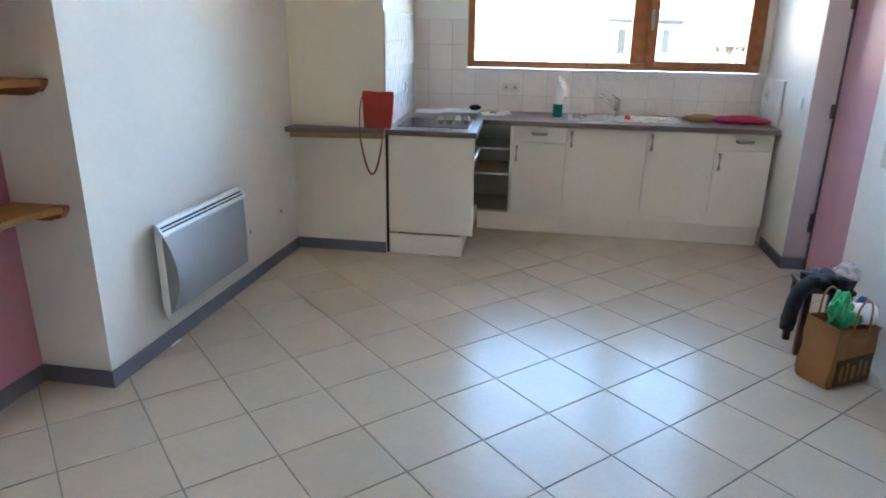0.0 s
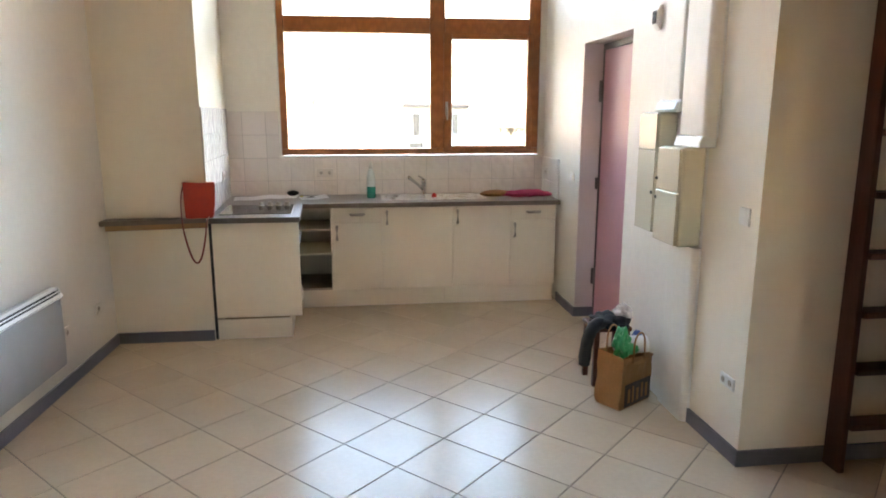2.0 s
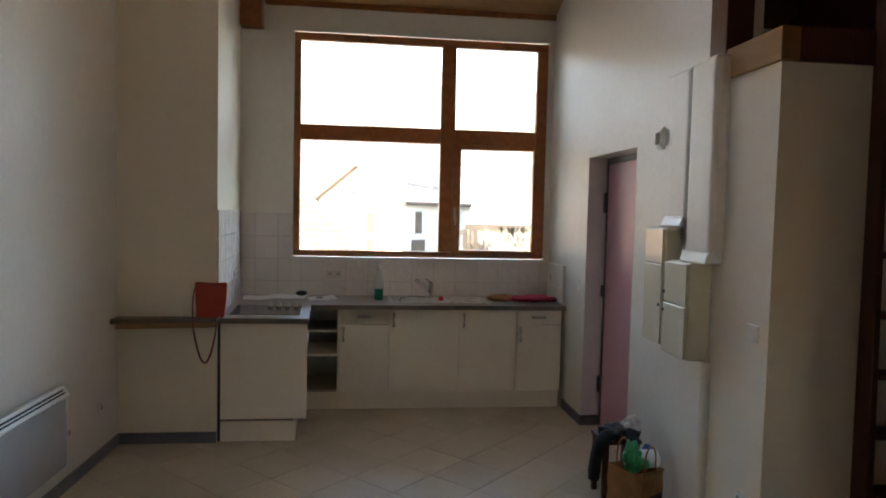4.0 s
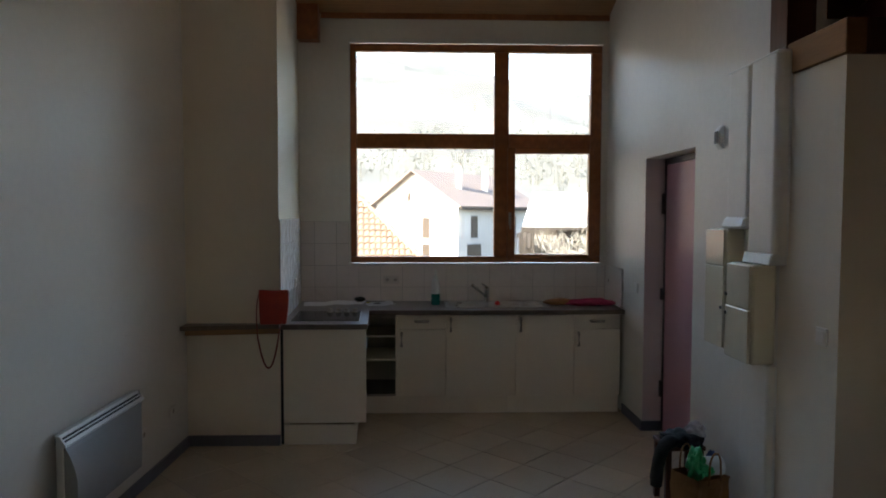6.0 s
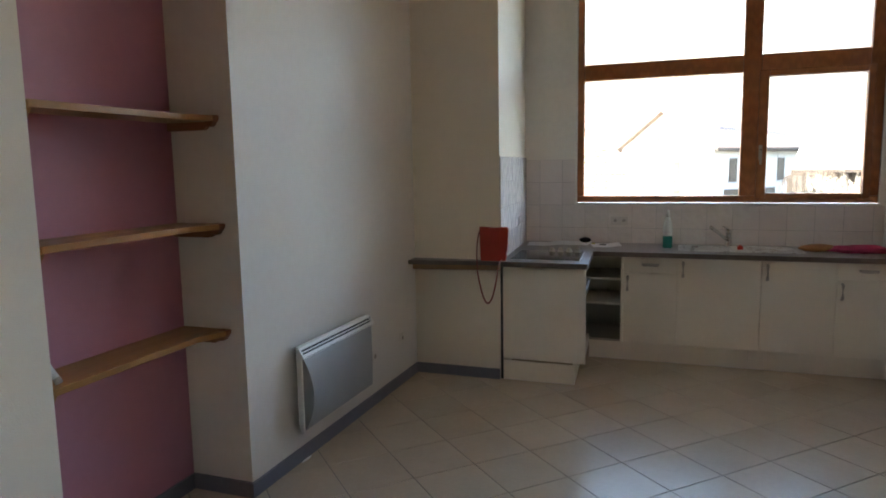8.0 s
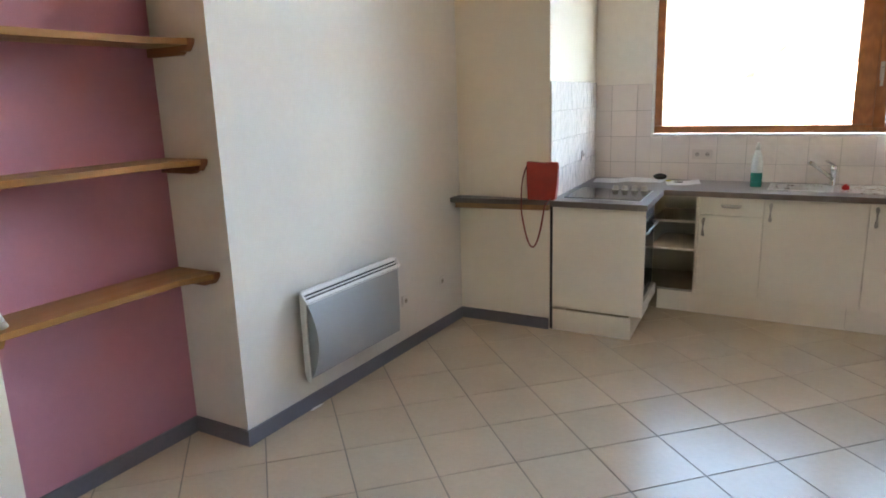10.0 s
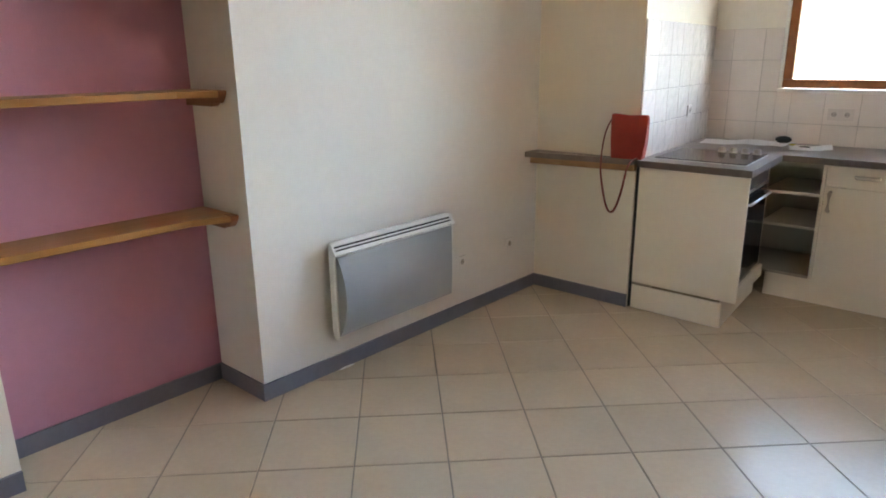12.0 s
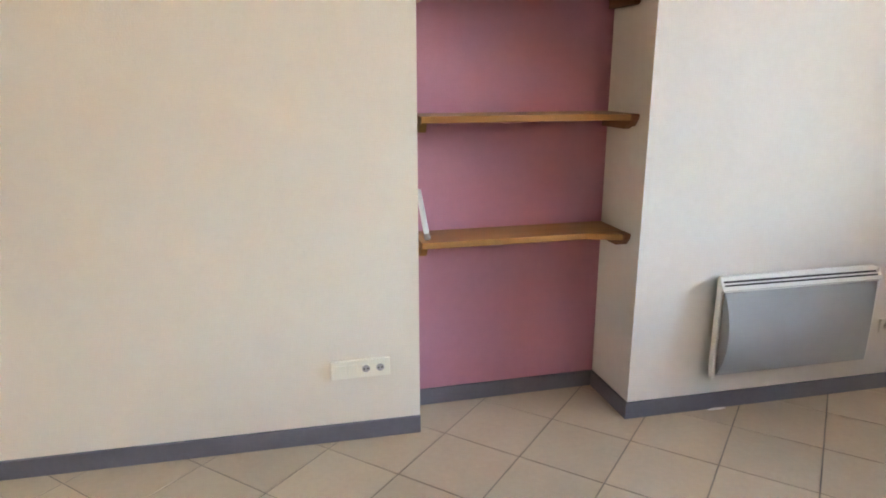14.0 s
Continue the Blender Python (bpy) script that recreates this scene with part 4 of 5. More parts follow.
gr = part("grille", box((ex(3.1) + 0.001) - 0.038, (ex(3.1) + 0.001) - 0.0345, 3.072, 3.121, 2.130, 2.200, 0.001), "slot", t, "dark slotted grille")
for k in range(5):
    part("grille_bar", box((ex(3.1) + 0.001) - 0.041, (ex(3.1) + 0.001) - 0.0385, 3.074, 3.119, 2.137 + k * 0.013, 2.140 + k * 0.013), "doorframe", gr)

# ---- ladder ----
lad = thing("loft_ladder", (2.3, 1.9, 0), "dark red stained wooden ladder leaning on the loft beam", "ladder")


def lean(z):
    return 1.918 + 0.020 * z


for sx in (2.085, 2.425):
    prof = [(lean(0) - 0.055, 0.0), (lean(0) + 0.055, 0.0), (lean(2.42) + 0.012, 2.42), (lean(2.7) + 0.012, 2.7), (lean(2.7) - 0.055, 2.7)]
    part("stringer", extrude(prof, "x", sx, sx + 0.032, bevel=0.003), "redwood", lad)
for i in range(9):
    z = 0.215 + 0.2665 * i
    part("tread", box(2.134, 2.424, lean(z) - 0.05, min(lean(z) + 0.05, 1.98), z - 0.014, z + 0.014, 0.003), "redwood", lad)

# ---- things on the worktop ----
t = thing("handbag", (-1.2, 4.06, TOPZ), "small red leather shoulder bag standing on the ledge, strap hanging down", "handbag")
b = bmesh.new()
prof = [(0.008, 0.0), (0.192, 0.0), (0.206, 0.10), (0.208, 0.222), (0.215, 0.246), (0.196, 0.250), (0.10, 0.245), (0.02, 0.252), (-0.003, 0.250), (0.006, 0.225), (0.004, 0.10)]
c0, c1 = Vector((-1.300, 4.02, TOPZ + 0.0095)), Vector((1, 0.10, 0)).normalized()
nn = Vector((-c1.y, c1.x, 0))
fr = [b.verts.new(c0 + c1 * u + Vector((0, 0, v)) + nn * (0.004 if v > 0.2 else 0)) for u, v in prof]
bk = [b.verts.new(c0 + c1 * u + Vector((0, 0, v)) + nn * (0.034 if v > 0.2 else 0.06)) for u, v in prof]
b.faces.new(fr)
b.faces.new(bk[::-1])
for i in range(len(prof)):
    j = (i + 1) % len(prof)
    b.faces.new((fr[i], bk[i], bk[j], fr[j]))
bmesh.ops.bevel(b, geom=list(b.edges), offset=0.005, segments=2, affect="EDGES")
part("bag_body", b, "red", t)
part("zip_edge", tube([c0 + c1 * 0.008 + nn * 0.018 + Vector((0, 0, 0.241)), c0 + c1 * 0.10 + nn * 0.018 + Vector((0, 0, 0.238)), c0 + c1 * 0.20 + nn * 0.018 + Vector((0, 0, 0.242))], 0.004, 6), "red", t)
sp = arc(c0 + c1 * 0.004 + nn * 0.015 + Vector((0, 0, 0.225)), c0 + c1 * 0.0 + Vector((0, -0.10, 0.16)), c0 + c1 * 0.025 + Vector((0, -0.145, -0.03)), 8)
sp += arc(c0 + c1 * 0.028 + Vector((0, -0.15, -0.06)), c0 + c1 * 0.10 + Vector((0, -0.152, -0.50)), c0 + c1 * 0.17 + Vector((0, -0.15, -0.08)), 14)
sp += arc(c0 + c1 * 0.172 + Vector((0, -0.14, -0.04)), c0 + c1 * 0.175 + Vector((0, -0.12, 0.008)), c0 + c1 * 0.165 + Vector((0, -0.004, 0.007)), 6)
part("strap", tube(sp, 0.0042, 8, flat=1.5), "strap", t, "thin dark red strap", smooth=True)

t = thing("washing_up_bottle", (0.0, 5.10, TOPZ), "cloudy clear squeeze bottle half full of green washing-up liquid", "bottle")
bx_, by_ = 0.0, 5.135
part("liquid", lathe([(0.036, 0.002), (0.038, 0.01), (0.0385, 0.095), (0.0375, 0.102)], bx_, by_, 20, z=TOPZ), "liquid", t, "green liquid", smooth=True)
part("bottle_body", lathe([(0.0375, 0.103), (0.0385, 0.108), (0.0385, 0.165), (0.033, 0.205), (0.021, 0.245), (0.016, 0.258)], bx_, by_, 20, z=TOPZ), "clear", t, smooth=True)
part("cap", lathe([(0.016, 0.2585), (0.016, 0.290), (0.011, 0.296), (0.009, 0.316)], bx_, by_, 16, z=TOPZ), "white", t, smooth=True)

t = thing("sink_plug", (0.545, 5.06, TOPZ), "red rubber sink plug lying on the drainer edge", "plug")
part("plug_body", lathe([(0.020, 0.0), (0.023, 0.006), (0.021, 0.026), (0.012, 0.03), (0.006, 0.038)], 0.548, 5.06, 18, z=TOPZ + 0.010), "redp", t, smooth=True)


def paper(x, y, turn, w, h, label, z, lines=6):
    t = thing("paper_sheet", (x, y, z), label, "paper", "papers on the worktop")
    c, s = math.cos(turn), math.sin(turn)

    def at(u, v, dz=0):
        return (x + u * c - v * s, y + u * s + v * c, z + dz)
    b = bmesh.new()
    n = 6
    grid = [[b.verts.new(at(-w / 2 + w * i / n, -h / 2 + h * j / n, 0.003 + 0.012 * max(0, i - 4) / 2 * (1 if lines % 2 else 0.3) + 0.002 * math.sin(i * 1.7 + j) + 0.009 * (j / n) ** 2)) for j in range(n + 1)] for i in range(n + 1)]
    for i in range(n):
        for j in range(n):
            b.faces.new((grid[i][j], grid[i + 1][j], grid[i + 1][j + 1], grid[i][j + 1]))
    sheet = part("sheet", b, "paper", t)
    return t


paper(-1.03, 5.18, 0.15, 0.30, 0.21, "white printed sheet on the worktop behind the hob", TOPZ, 5)
paper(-0.79, 5.22, -0.1, 0.30, 0.21, "open white booklet on the worktop behind the hob", TOPZ + 0.006, 4)
paper(-0.50, 5.16, 0.25, 0.24, 0.19, "white folded sheet with a raised edge on the worktop", TOPZ, 7)
t = thing("sunglasses_case", (-0.69, 5.30, TOPZ), "small black rounded case lying on the papers", "case")
part("case_body", blob((-0.69, 5.27, TOPZ + 0.038), (0.052, 0.035, 0.024), 3, 0.1), "blackp", t, smooth=True)
t = thing("key_bunch", (-0.52, 5.11, TOPZ), "small bunch of dark keys with a yellow tag on the papers", "keys")
part("ring", tube([(-0.52 + 0.014 * math.cos(a), 5.11 + 0.014 * math.sin(a), TOPZ + 0.022) for a in [i * math.pi / 6 for i in range(12)]], 0.0015, 6, closed=True), "nickel", t)
part("key", box(-0.55, -0.49, 5.085, 5.10, TOPZ + 0.018, TOPZ + 0.024, 0.002), "blackp", t)
part("tag", box(-0.62, -0.59, 5.14, 5.17, TOPZ + 0.018, TOPZ + 0.026, 0.003), "yellow", t, "yellow plastic tag")

t = thing("bread_loaf", (1.08, 5.14, TOPZ), "brown crusty loaf half out of a magenta wrap, by the wall", "bread")
part("loaf", blob((1.105, 5.12, TOPZ + 0.030), (0.135, 0.055, 0.031), 5, 0.12), "bread", t, smooth=True)
part("wrapping", blob((1.385, 5.10, TOPZ + 0.030), (0.225, 0.085, 0.032), 8, 0.35, 4), "pinkbag", t, "crumpled magenta wrap", smooth=True)

# ---- bag on the floor ----
t = thing("paper_bag", (1.38, 2.80, 0), "brown kraft paper shopping bag with twisted handles, full, by the duct", "bag")
ang = radians(33)
ca, sa = math.cos(ang), math.sin(ang)
bc = (1.405, 2.748)


def bagp(u, v):
    return (bc[0] + u * ca - v * sa, bc[1] + u * sa + v * ca)


b = bmesh.new()
W, D, H = 0.138, 0.080, 0.33
lo = [b.verts.new((*bagp(u, v), 0.002)) for u, v in ((-W, -D), (W, -D), (W, D), (-W, D))]
mi = [b.verts.new((*bagp(u * 1.03, v * 1.05), 0.17)) for u, v in ((-W, -D), (W, -D), (W, D), (-W, D))]
hi = [b.verts.new((*bagp(u * 1.04 + 0.01, v * 1.10), H + dz)) for u, v, dz in ((-W, -D, -0.020), (W, -D, -0.058), (W, D, -0.045), (-W, D, -0.008))]
b.faces.new(lo[::-1])
for r0, r1 in ((lo, mi), (mi, hi)):
    for i in range(4):
        b.faces.new((r0[i], r0[(i + 1) % 4], r1[(i + 1) % 4], r1[i]))
bmesh.ops.subdivide_edges(b, edges=list(b.edges), cuts=5, use_grid_fill=True)
for v in b.verts:
    if 0.01 < v.co.z < H - 0.07:
        v.co += Vector((noise.noise(v.co * 9), noise.noise(v.co * 9 + Vector((5, 0, 0))), 0)) * 0.018
part("bag_body", b, "kraft", t)
b = bmesh.new()
o = 0.014
a0, a1 = bagp(-0.115, -D - o), bagp(0.125, -D - o)
a2, a3 = bagp(0.125, -D - o + 0.004), bagp(-0.115, -D - o + 0.004)
prism([a0, a1, a2, a3], 0.018, 0.150, bm=b)
pr_ = part("print", b, "print", t, "dark printed panel")
for u0, u1, z0_, z1_ in ((-0.09, -0.07, 0.04, 0.12), (-0.05, -0.035, 0.035, 0.13), (-0.01, 0.01, 0.04, 0.11), (0.035, 0.05, 0.045, 0.13), (0.075, 0.095, 0.04, 0.12)):
    part("print_bar", prism([bagp(u0, -D - o - 0.002), bagp(u1, -D - o - 0.002), bagp(u1, -D - o - 0.0003), bagp(u0, -D - o - 0.0003)], z0_, z1_), "kraft", pr_)
for v in (-D - 0.012, D + 0.010):
    pts = [(*bagp(-0.055 + 0.0, v), H - 0.06), (*bagp(-0.05 + 0.0, v), H + 0.02)] + [(*bagp(0.05 * math.cos(a) + 0.0, v), H + 0.03 + 0.075 * math.sin(a)) for a in [math.pi * (1 - i / 8) for i in range(9)]] + [(*bagp(0.055 + 0.0, v), H - 0.06)]
    part("bag_handle", tube(pts, 0.005, 8), "kraft", t, smooth=True)
t = thing("green_plastic_bag", (1.33, 2.76, 0.3), "bright green plastic carrier crumpled in the top of the paper bag", "plastic bag")
part("film", blob((1.365, 2.710, 0.36), (0.042, 0.05, 0.085), 2, 0.5, 4), "green", t, smooth=True)
part("tail", blob((1.400, 2.680, 0.335), (0.055, 0.025, 0.03), 6, 0.5, 3), "green", t, smooth=True)
t = thing("kitchen_roll", (1.42, 2.82, 0.3), "white kitchen roll lying in the top of the paper bag", "paper roll")
part("roll", lathe([(0.048, -0.09), (0.05, -0.085), (0.05, 0.085), (0.048, 0.09)], 1.44, 2.76, 20, axis="x", z=0.335), "paper", t, smooth=True)
t = thing("blue_packet", (1.5, 2.82, 0.3), "blue and white packet standing in the paper bag", "packet")
part("packet", blob((1.500, 2.810, 0.34), (0.035, 0.04, 0.06), 9, 0.25), "blue", t, smooth=True)
t = thing("clear_bag", (1.47, 2.95, 0.35), "clear crinkled plastic bag on top of the shopping", "plastic bag")
part("film", blob((1.475, 2.990, 0.448), (0.055, 0.05, 0.05), 12, 0.5, 4), "film", t, smooth=True)
t = thing("small_stool", (1.42, 3.13, 0), "dark stained wooden stool leg and seat under the folded jacket", "stool")
for sx, sy in ((1.313, 2.97), (1.50, 2.97), (1.313, 3.15), (1.50, 3.15)):
    part("leg", box(sx - 0.016, sx + 0.016, sy - 0.016, sy + 0.016, 0.0, 0.345, 0.003), "redwood", t)
part("seat", box(1.29, 1.525, 2.945, 3.175, 0.346, 0.372, 0.006), "redwood", t)
t = thing("jacket", (1.25, 3.0, 0.37), "dark quilted jacket heaped over the stool, one sleeve hanging", "jacket")
part("jacket_body", blob((1.395, 3.010, 0.400), (0.105, 0.110, 0.045), 4, 0.45, 4), "cloth", t, smooth=True)
part("sleeve", tube(arc((1.335, 2.95, 0.405), (1.225, 2.90, 0.43), (1.222, 2.91, 0.165), 12), [0.036, 0.038, 0.040, 0.038, 0.041, 0.037, 0.039, 0.036, 0.038, 0.035, 0.036, 0.038, 0.033], 12), "cloth", t, smooth=True)
part("collar", blob((1.440, 2.940, 0.405), (0.06, 0.065, 0.045), 14, 0.4, 3), "cloth", t, smooth=True)


# ---- outside ----
GZ = -4.0
structure("ground", box(-400, 400, 6.5, 60, GZ - 1, GZ), "field", "pale winter ground")
b = bmesh.new()
nx, ny = 60, 30
grid = []
for i in range(nx + 1):
    row = []
    for j in range(ny + 1):
        x, y = -400 + 800 * i / nx, 60 + 540 * (j / ny) ** 1.3
        f = (y - 60) / 540
        h = GZ + (150 * f ** 1.15) * (1.0 - 0.35 * max(0, min(1, (x + 20) / 250))) + 9 * noise.noise(Vector((x / 60, y / 60, 0)))* min(1, f * 6)
        row.append(b.verts.new((x, y, h)))
    grid.append(row)
for i in range(nx):
    for j in range(ny):
        b.faces.new((grid[i][j], grid[i + 1][j], grid[i + 1][j + 1], grid[i][j + 1]))
structure("backdrop", b, "field", "pale hillside fields behind the village")
b = bmesh.new()
rnd = random.Random(4)
for k in range(1500):
    y = rnd.uniform(110, 460) if k % 2 else rnd.uniform(110, 190)
    x = rnd.uniform(-0.4, 0.62) * y
    if noise.noise(Vector((x / 22, y / 30, 3))) < (0.10 if y > 200 else -0.12):
        continue
    f = (y - 60) / 540
    h = GZ + (150 * f ** 1.15) * (1.0 - 0.35 * max(0, min(1, (x + 20) / 250))) + 9 * noise.noise(Vector((x / 60, y / 60, 0))) * min(1, f * 6)
    wide, tall = rnd.uniform(1.3, 2.8), rnd.uniform(3.0, 6.5)
    for q in range(26):
        a, u = rnd.uniform(0, 6.28), rnd.uniform(0.15, 1.0)
        rr = wide * math.sin(math.pi * min(1, u * 0.9)) * rnd.uniform(0.2, 1)
        c_ = Vector((x + rr * math.cos(a), y + rr * math.sin(a), h + tall * u))
        d1 = Vector((rnd.uniform(-1, 1), rnd.uniform(-1, 1), rnd.uniform(-1, 1))) * 0.34
        d2 = Vector((rnd.uniform(-1, 1), rnd.uniform(-1, 1), rnd.uniform(-1, 1))) * 0.34
        b.faces.new([b.verts.new(c_), b.verts.new(c_ + d1), b.verts.new(c_ + d2)])
    tr = [b.verts.new((x - 0.1, y, h - 0.4)), b.verts.new((x + 0.1, y, h - 0.4)), b.verts.new((x, y, h + tall * 0.8))]
    b.faces.new(tr)
tagged(part("far_trees", b, "foliage"), "bare and evergreen trees on the far hillside", "trees", kind="stuff")

# white gabled house
C = Vector((2.13, 42.0, 0))
GD, SD = Vector((-0.75, 0.66, 0)), Vector((0.66, 0.75, 0))
GW, SL, EZ, AZ = 7.5, 9.3, 2.55, 4.75
house = thing("gabled_house", (1.5, 45, GZ), "white rendered house with a brown tiled gable roof and two chimneys", "house")


def hp(g, s, z):
    q = C + GD * g + SD * s
    return (q.x, q.y, z)


b = bmesh.new()
ring = [(0, 0), (GW, 0), (GW, SL), (0, SL)]
lo = [b.verts.new(hp(g, s, GZ)) for g, s in ring]
hi = [b.verts.new(hp(g, s, EZ)) for g, s in ring]
a0, a1 = b.verts.new(hp(GW / 2, 0, AZ)), b.verts.new(hp(GW / 2, SL, AZ))
b.faces.new((lo[0], lo[1], hi[1], a0, hi[0]))
b.faces.new((lo[1], lo[2], hi[2], hi[1]))
b.faces.new((lo[2], lo[3], hi[3], a1, hi[2]))
b.faces.new((lo[3], lo[0], hi[0], hi[3]))
part("wall", b, "render", house)


def slab(p, thick=0.12, bm=None):
    b = bm or bmesh.new()
    p = [Vector(q) for q in p]
    n = (p[1] - p[0]).cross(p[2] - p[1]).normalized()
    if n.z < 0:
        n = -n
    u = [b.verts.new(q) for q in p]
    v = [b.verts.new(q + n * thick) for q in p]
    b.faces.new(u)
    b.faces.new(v[::-1])
    for i in range(len(p)):
        j = (i + 1) % len(p)
        b.faces.new((u[i], u[j], v[j], v[i]))
    return b


sl = (AZ - EZ) / (GW / 2)
part("roof", slab([hp(-0.5, -0.45, EZ - 0.5 * sl + 0.02), hp(GW / 2, -0.45, AZ + 0.02), hp(GW / 2, SL + 0.4, AZ + 0.02), hp(-0.5, SL + 0.4, EZ - 0.5 * sl + 0.02)]), "roof", house)
part("roof", slab([hp(GW + 0.5, -0.45, EZ - 0.5 * sl + 0.02), hp(GW / 2, -0.45, AZ + 0.02), hp(GW / 2, SL + 0.4, AZ + 0.02), hp(GW + 0.5, SL + 0.4, EZ - 0.5 * sl + 0.02)]), "roof", house)
part("gutter", tube([hp(-0.55, -0.4, EZ - 0.32), hp(-0.55, SL + 0.4, EZ - 0.32)], 0.07, 8), "timber", house)


def on_gable(g, z0, z1, w, d0, d1):
    n = -SD
    q = [C + GD * (g - w / 2) + n * d0, C + GD * (g + w / 2) + n * d0, C + GD * (g + w / 2) + n * d1, C + GD * (g - w / 2) + n * d1]
    return prism([(p.x, p.y) for p in q], z0, z1)


def on_side(s, z0, z1, w, d0, d1):
    n = Vector((0.75, -0.66, 0))
    q = [C + SD * (s - w / 2) + n * d0, C + SD * (s + w / 2) + n * d0, C + SD * (s + w / 2) + n * d1, C + SD * (s - w / 2) + n * d1]
    return prism([(p.x, p.y) for p in q], z0, z1)


def house_window(fn, c, z0, z1, w, label):
    f = part("window", fn(c, z0, z1, w, 0.0, 0.03), "shutter", house, label)
    part("lintel", fn(c, z1, z1 + 0.08, w + 0.16, 0.0, 0.05), "render2", f)
    part("sill", fn(c, z0 - 0.08, z0, w + 0.16, 0.0, 0.08), "render2", f)


house_window(on_gable, 2.75, 0.25, 1.62, 0.62, "tall narrow window with a closed brown shutter")
house_window(on_gable, 2.75, -1.5, -0.15, 0.62, "tall narrow window with a closed brown shutter")
house_window(on_gable, 4.3, 2.75, 3.35, 0.32, "small loft window")
house_window(on_side, 1.75, 0.3, 1.72, 0.72, "tall window with a brown shutter")
house_window(on_side, 1.75, -1.6, -0.15, 1.5, "wide window with open shutters")
house_window(on_side, 5.3, -1.6, -0.15, 1.2, "dark window with open shutters")
house_window(on_side, 6.4, 0.3, 1.72, 0.72, "tall window with a brown shutter")
for s, g in ((2.2, 1.7), (5.0, 1.5)):
    p = C + GD * g + SD * s
    ch = part("chimney", box(p.x - 0.2, p.x + 0.2, p.y - 0.2, p.y + 0.2, EZ + 0.6, AZ + 0.35, 0.02), "render", house, "white rendered chimney")
    part("chimney_cap", box(p.x - 0.13, p.x + 0.13, p.y - 0.13, p.y + 0.13, AZ + 0.36, AZ + 0.55, 0.02), "roof", ch)

# open shed with a pale roof
shed = thing("open_shed", (10, 40, GZ), "open timber shed with a pale metal roof, beside the white house", "shed")
part("roof", slab([(5.8, 38.5, 1.08), (14.5, 38.5, 1.08), (14.5, 43.5, 3.25), (7.2, 43.5, 3.25)]), "metalroof", shed)
# fascia and back wall are coloured dark for the shade under the roof
part("fascia", box(5.85, 14.4, 38.52, 38.6, 0.90, 1.06), "timber", shed)
for x in (6.5, 8.3, 10.1, 11.9, 13.7):
    part("post", box(x - 0.09, x + 0.09, 38.7, 38.88, GZ, 0.72), "timber", shed)
part("back_wall", box(6.4, 14.3, 42.9, 43.0, GZ, 1.0), "timber", shed)
part("gable_board", prism([(6.3, 38.7), (6.38, 38.7), (6.38, 43), (6.3, 43)], -0.2, 0.72), "timber", shed)
t = thing("bare_hedge", (10, 37.4, GZ), "pale dry hedge in front of the shed", "hedge")
rnd = random.Random(9)
b = bmesh.new()
for k in range(1300):
    x = rnd.uniform(6.4, 14.2)
    y = rnd.uniform(36.9, 38.0)
    z = rnd.uniform(-1.6, 0.55)
    r = rnd.uniform(0.02, 0.06)
    d = Vector((rnd.uniform(-1, 1), rnd.uniform(-1, 1), rnd.uniform(0.3, 1.4))).normalized() * rnd.uniform(0.3, 0.9)
    p = Vector((x, y, z))
    s = d.cross(Vector((0, 1, 0))).normalized() * r * 0.35
    q = [b.verts.new(c) for c in (p - s, p + s, p + d)]
    b.faces.new(q)
part("twigs", b, "hedge", t)
part("stems", box(6.4, 14.2, 37.2, 37.7, GZ, -0.5, 0.1), "hedge", t)

t = thing("bare_shrub", (5.75, 37.0, GZ), "dark bare shrub with drooping stems beside the shed", "shrub")
b = bmesh.new()
rnd = random.Random(31)
for k in range(11):
    bx0 = 5.75 + rnd.uniform(-0.25, 0.25)
    d = rnd.uniform(-0.6, 0.7)
    tip = rnd.uniform(-0.9, 0.0)
    hgt = rnd.uniform(0.5, 1.15)
    pts = arc((bx0, 36.7, GZ), (bx0 + d * 0.2, 36.7, -0.6), (bx0 + d * 0.35, 36.7, hgt - 0.3), 6) + arc((bx0 + d * 0.4, 36.7, hgt - 0.2), (bx0 + d * 0.75, 36.7, hgt), (bx0 + d, 36.7, tip), 6)
    tube(pts, [0.05 - 0.0028 * q for q in range(len(pts))], 5, bm=b)
part("stems", b, "timber", t)

# near tiled roof: rows of tiles that climb away to a hip
near = thing("tiled_roof_house", (-5, 24, GZ), "house with an orange clay tile roof sloping towards the window", "house")
part("wall", box(-12, -0.6, 22.4, 27.0, GZ, -0.35), "render", near)
RS = 0.80


def row_end(k):
    return 0.87 - 0.235 * k


# hollow: dark sheets that put shade below each tile end
me_row, hollow = bmesh.new(), bmesh.new()
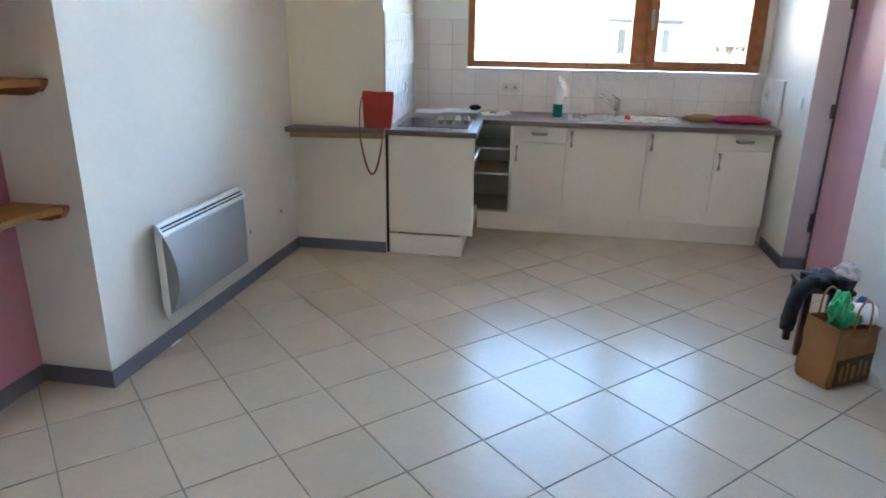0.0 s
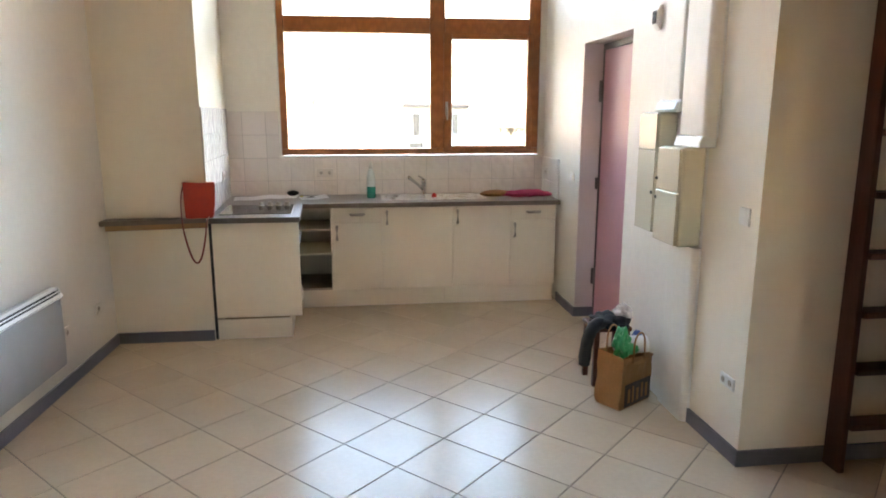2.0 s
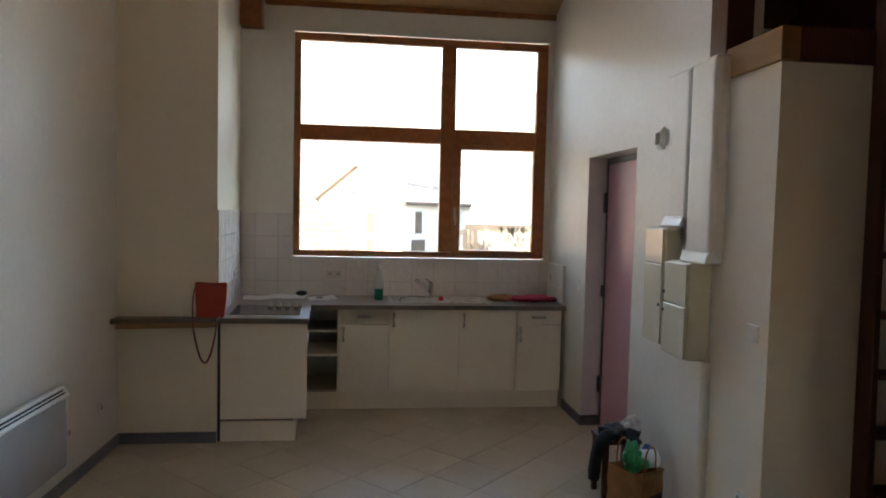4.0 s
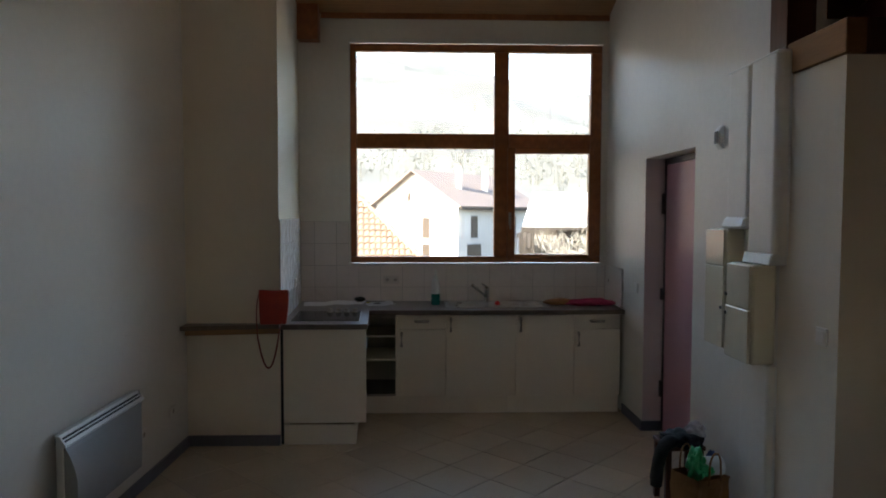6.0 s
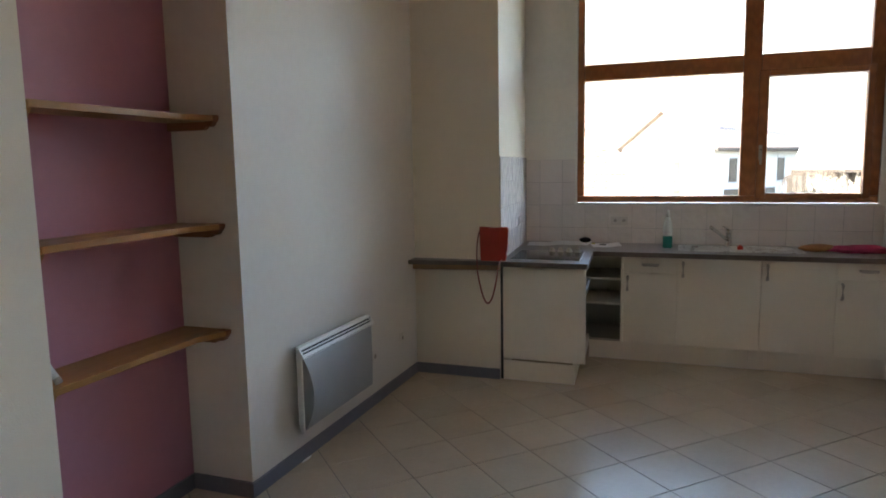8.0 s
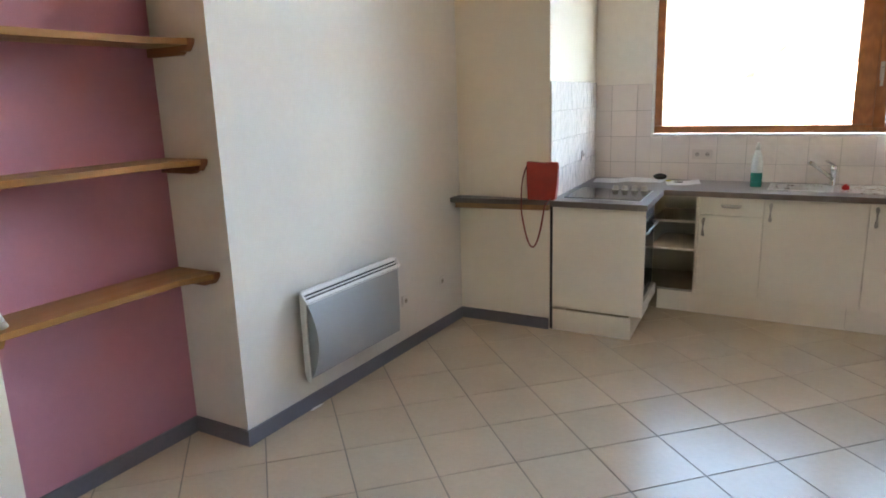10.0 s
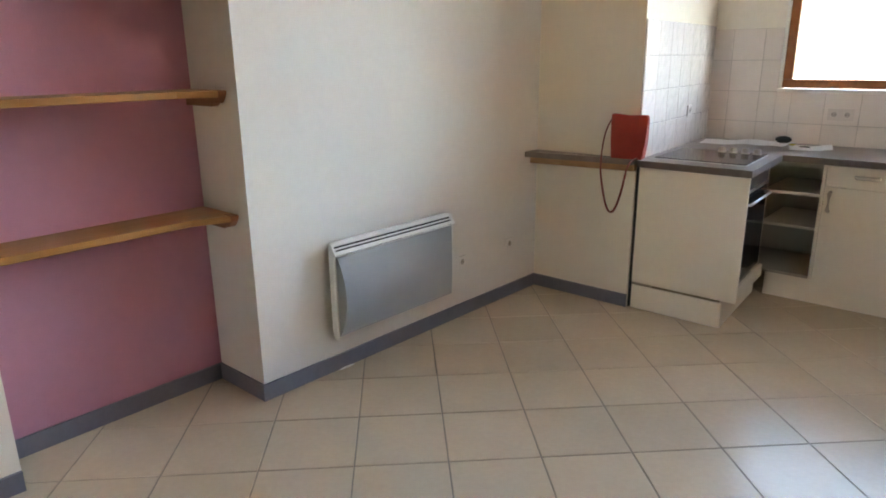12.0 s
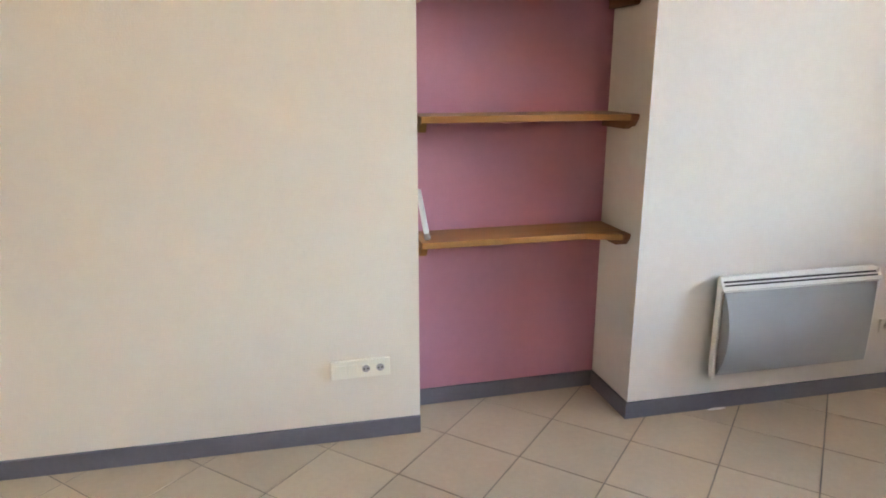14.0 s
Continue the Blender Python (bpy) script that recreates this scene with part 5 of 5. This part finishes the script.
for k in range(20):
    y0, z0_ = 21.2 + 0.27 * k, -0.78 + 0.27 * RS * k
    x_end = row_end(k)
    x = x_end
    i = 0
    while x > -9 and i < 60:
        xa = x - 0.205
        jz = 0.008 * math.sin(i * 12.9 + k * 7.7)
        pr = []
        for q in range(4):
            u = q / 3
            pr.append((x + (xa - x) * u, 0.045 * math.sin(math.pi * u)))
        f = [me_row.verts.new((u, y0 - 0.03, z0_ + h + 0.035 + jz)) for u, h in pr]
        g = [me_row.verts.new((u, y0 + 0.29, z0_ + 0.27 * RS + h + jz)) for u, h in pr]
        m = [me_row.verts.new((u, y0 - 0.03, z0_ + h + 0.012 + jz)) for u, h in pr]
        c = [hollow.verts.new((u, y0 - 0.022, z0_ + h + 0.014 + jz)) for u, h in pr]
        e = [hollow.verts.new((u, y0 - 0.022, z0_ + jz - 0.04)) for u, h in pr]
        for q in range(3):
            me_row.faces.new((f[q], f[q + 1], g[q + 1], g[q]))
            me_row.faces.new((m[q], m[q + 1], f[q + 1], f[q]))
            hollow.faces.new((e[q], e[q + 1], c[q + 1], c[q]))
        x -= 0.21
        i += 1
tagged(part("roof_tiles", me_row, "clay", near), "orange clay roof tiles in rows", kind="stuff")
tagged(part("tile_hollows", hollow, "shutter", near), "dark sheets that stand for shade under the tile ends", kind="stuff")
part("hip_side", slab([(0.87, 21.2, -0.80), (-3.80, 26.6, 3.4), (-3.80, 27.2, -0.8)], 0.05), "clay", near)
part("hip_ridge", tube([(0.89, 21.2, -0.72), (-3.80, 26.6, 3.52)], 0.09, 8), "clay", near)

# ---- pieces last: wall tiles and floor tiles ----
tile_field(back, "y", WIN_Y - 0.006, -1.255, -0.807, TOPZ + 0.001, TZ0, -0.715, -1)
tile_field(back, "y", WIN_Y - 0.006, -0.806, RX - 0.013, TOPZ + 0.001, 1.238, -0.715, -1)
tile_field(ret, "x", lambda yy: ret_x(yy) + 0.0052, 4.105, 5.42, TOPZ + 0.001, 1.675, 4.105, 1, 1.676, 0.193)
tile_field(side, "x", RX - 0.006, 4.907, 5.42, TOPZ + 0.001, 1.245, 4.907, -1, mat="sidetile")

PITCH, JOINT = 0.358, 0.005
ORIGIN = Vector((0.070, 2.663))
U, V = Vector((1, 1)).normalized(), Vector((-1, 1)).normalized()
h = (PITCH - JOINT) / 2


def clip(poly, axis, value, keep_less):
    out = []
    for i, p in enumerate(poly):
        q = poly[(i + 1) % len(poly)]
        pin = (p[axis] <= value) == keep_less
        qin = (q[axis] <= value) == keep_less
        if pin:
            out.append(p)
        if pin != qin:
            s = (value - p[axis]) / (q[axis] - p[axis])
            out.append(p + (q - p) * s)
    return out


def tile_mesh(poly):
    b = bmesh.new()
    a = [b.verts.new((x, y, -0.008)) for x, y in poly]
    m_ = [b.verts.new((x, y, -0.0015)) for x, y in poly]
    cx = sum((p for p in poly), Vector((0, 0))) / len(poly)
    tp = [b.verts.new((*(p + (cx - p).normalized() * 0.0025), 0.0)) for p in poly]
    n = len(poly)
    b.faces.new(tp)
    for i in range(n):
        j = (i + 1) % n
        b.faces.new((a[i], a[j], m_[j], m_[i]))
        b.faces.new((m_[i], m_[j], tp[j], tp[i]))
    bmesh.ops.recalc_face_normals(b, faces=b.faces)
    me = bpy.data.meshes.new("floor_tile")
    b.to_mesh(me)
    b.free()
    me.materials.append(M["tile"])
    return me


square = [Vector(q) for q in ((-h, -h), (h, -h), (h, h), (-h, h))]
square = [U * q.x + V * q.y for q in square]
whole = tile_mesh(square)
for i in range(-24, 24):
    for j in range(-24, 24):
        c = ORIGIN + U * (PITCH * (i + 0.5)) + V * (PITCH * (j + 0.5))
        if not (-2.75 < c.x < 4.1 and -3.2 < c.y < 5.6):
            continue
        poly = [c + q for q in square]
        cut = poly
        for axis, value, less in ((0, -2.5, False), (0, 3.9, True), (1, -2.95, False), (1, 5.42, True)):
            cut = clip(cut, axis, value, less) if cut else cut
        if len(cut) < 3:
            continue
        if all((p - q).length < 1e-6 for p, q in zip(cut, poly)) and len(cut) == 4:
            o = new("floor_tile", whole)
        else:
            o = new("floor_tile", tile_mesh([p - c for p in cut]))
        o.location = (c.x, c.y, noise.noise(Vector((i * 1.3, j * 1.7, 0))) * 0.0006)
        o.parent = floor
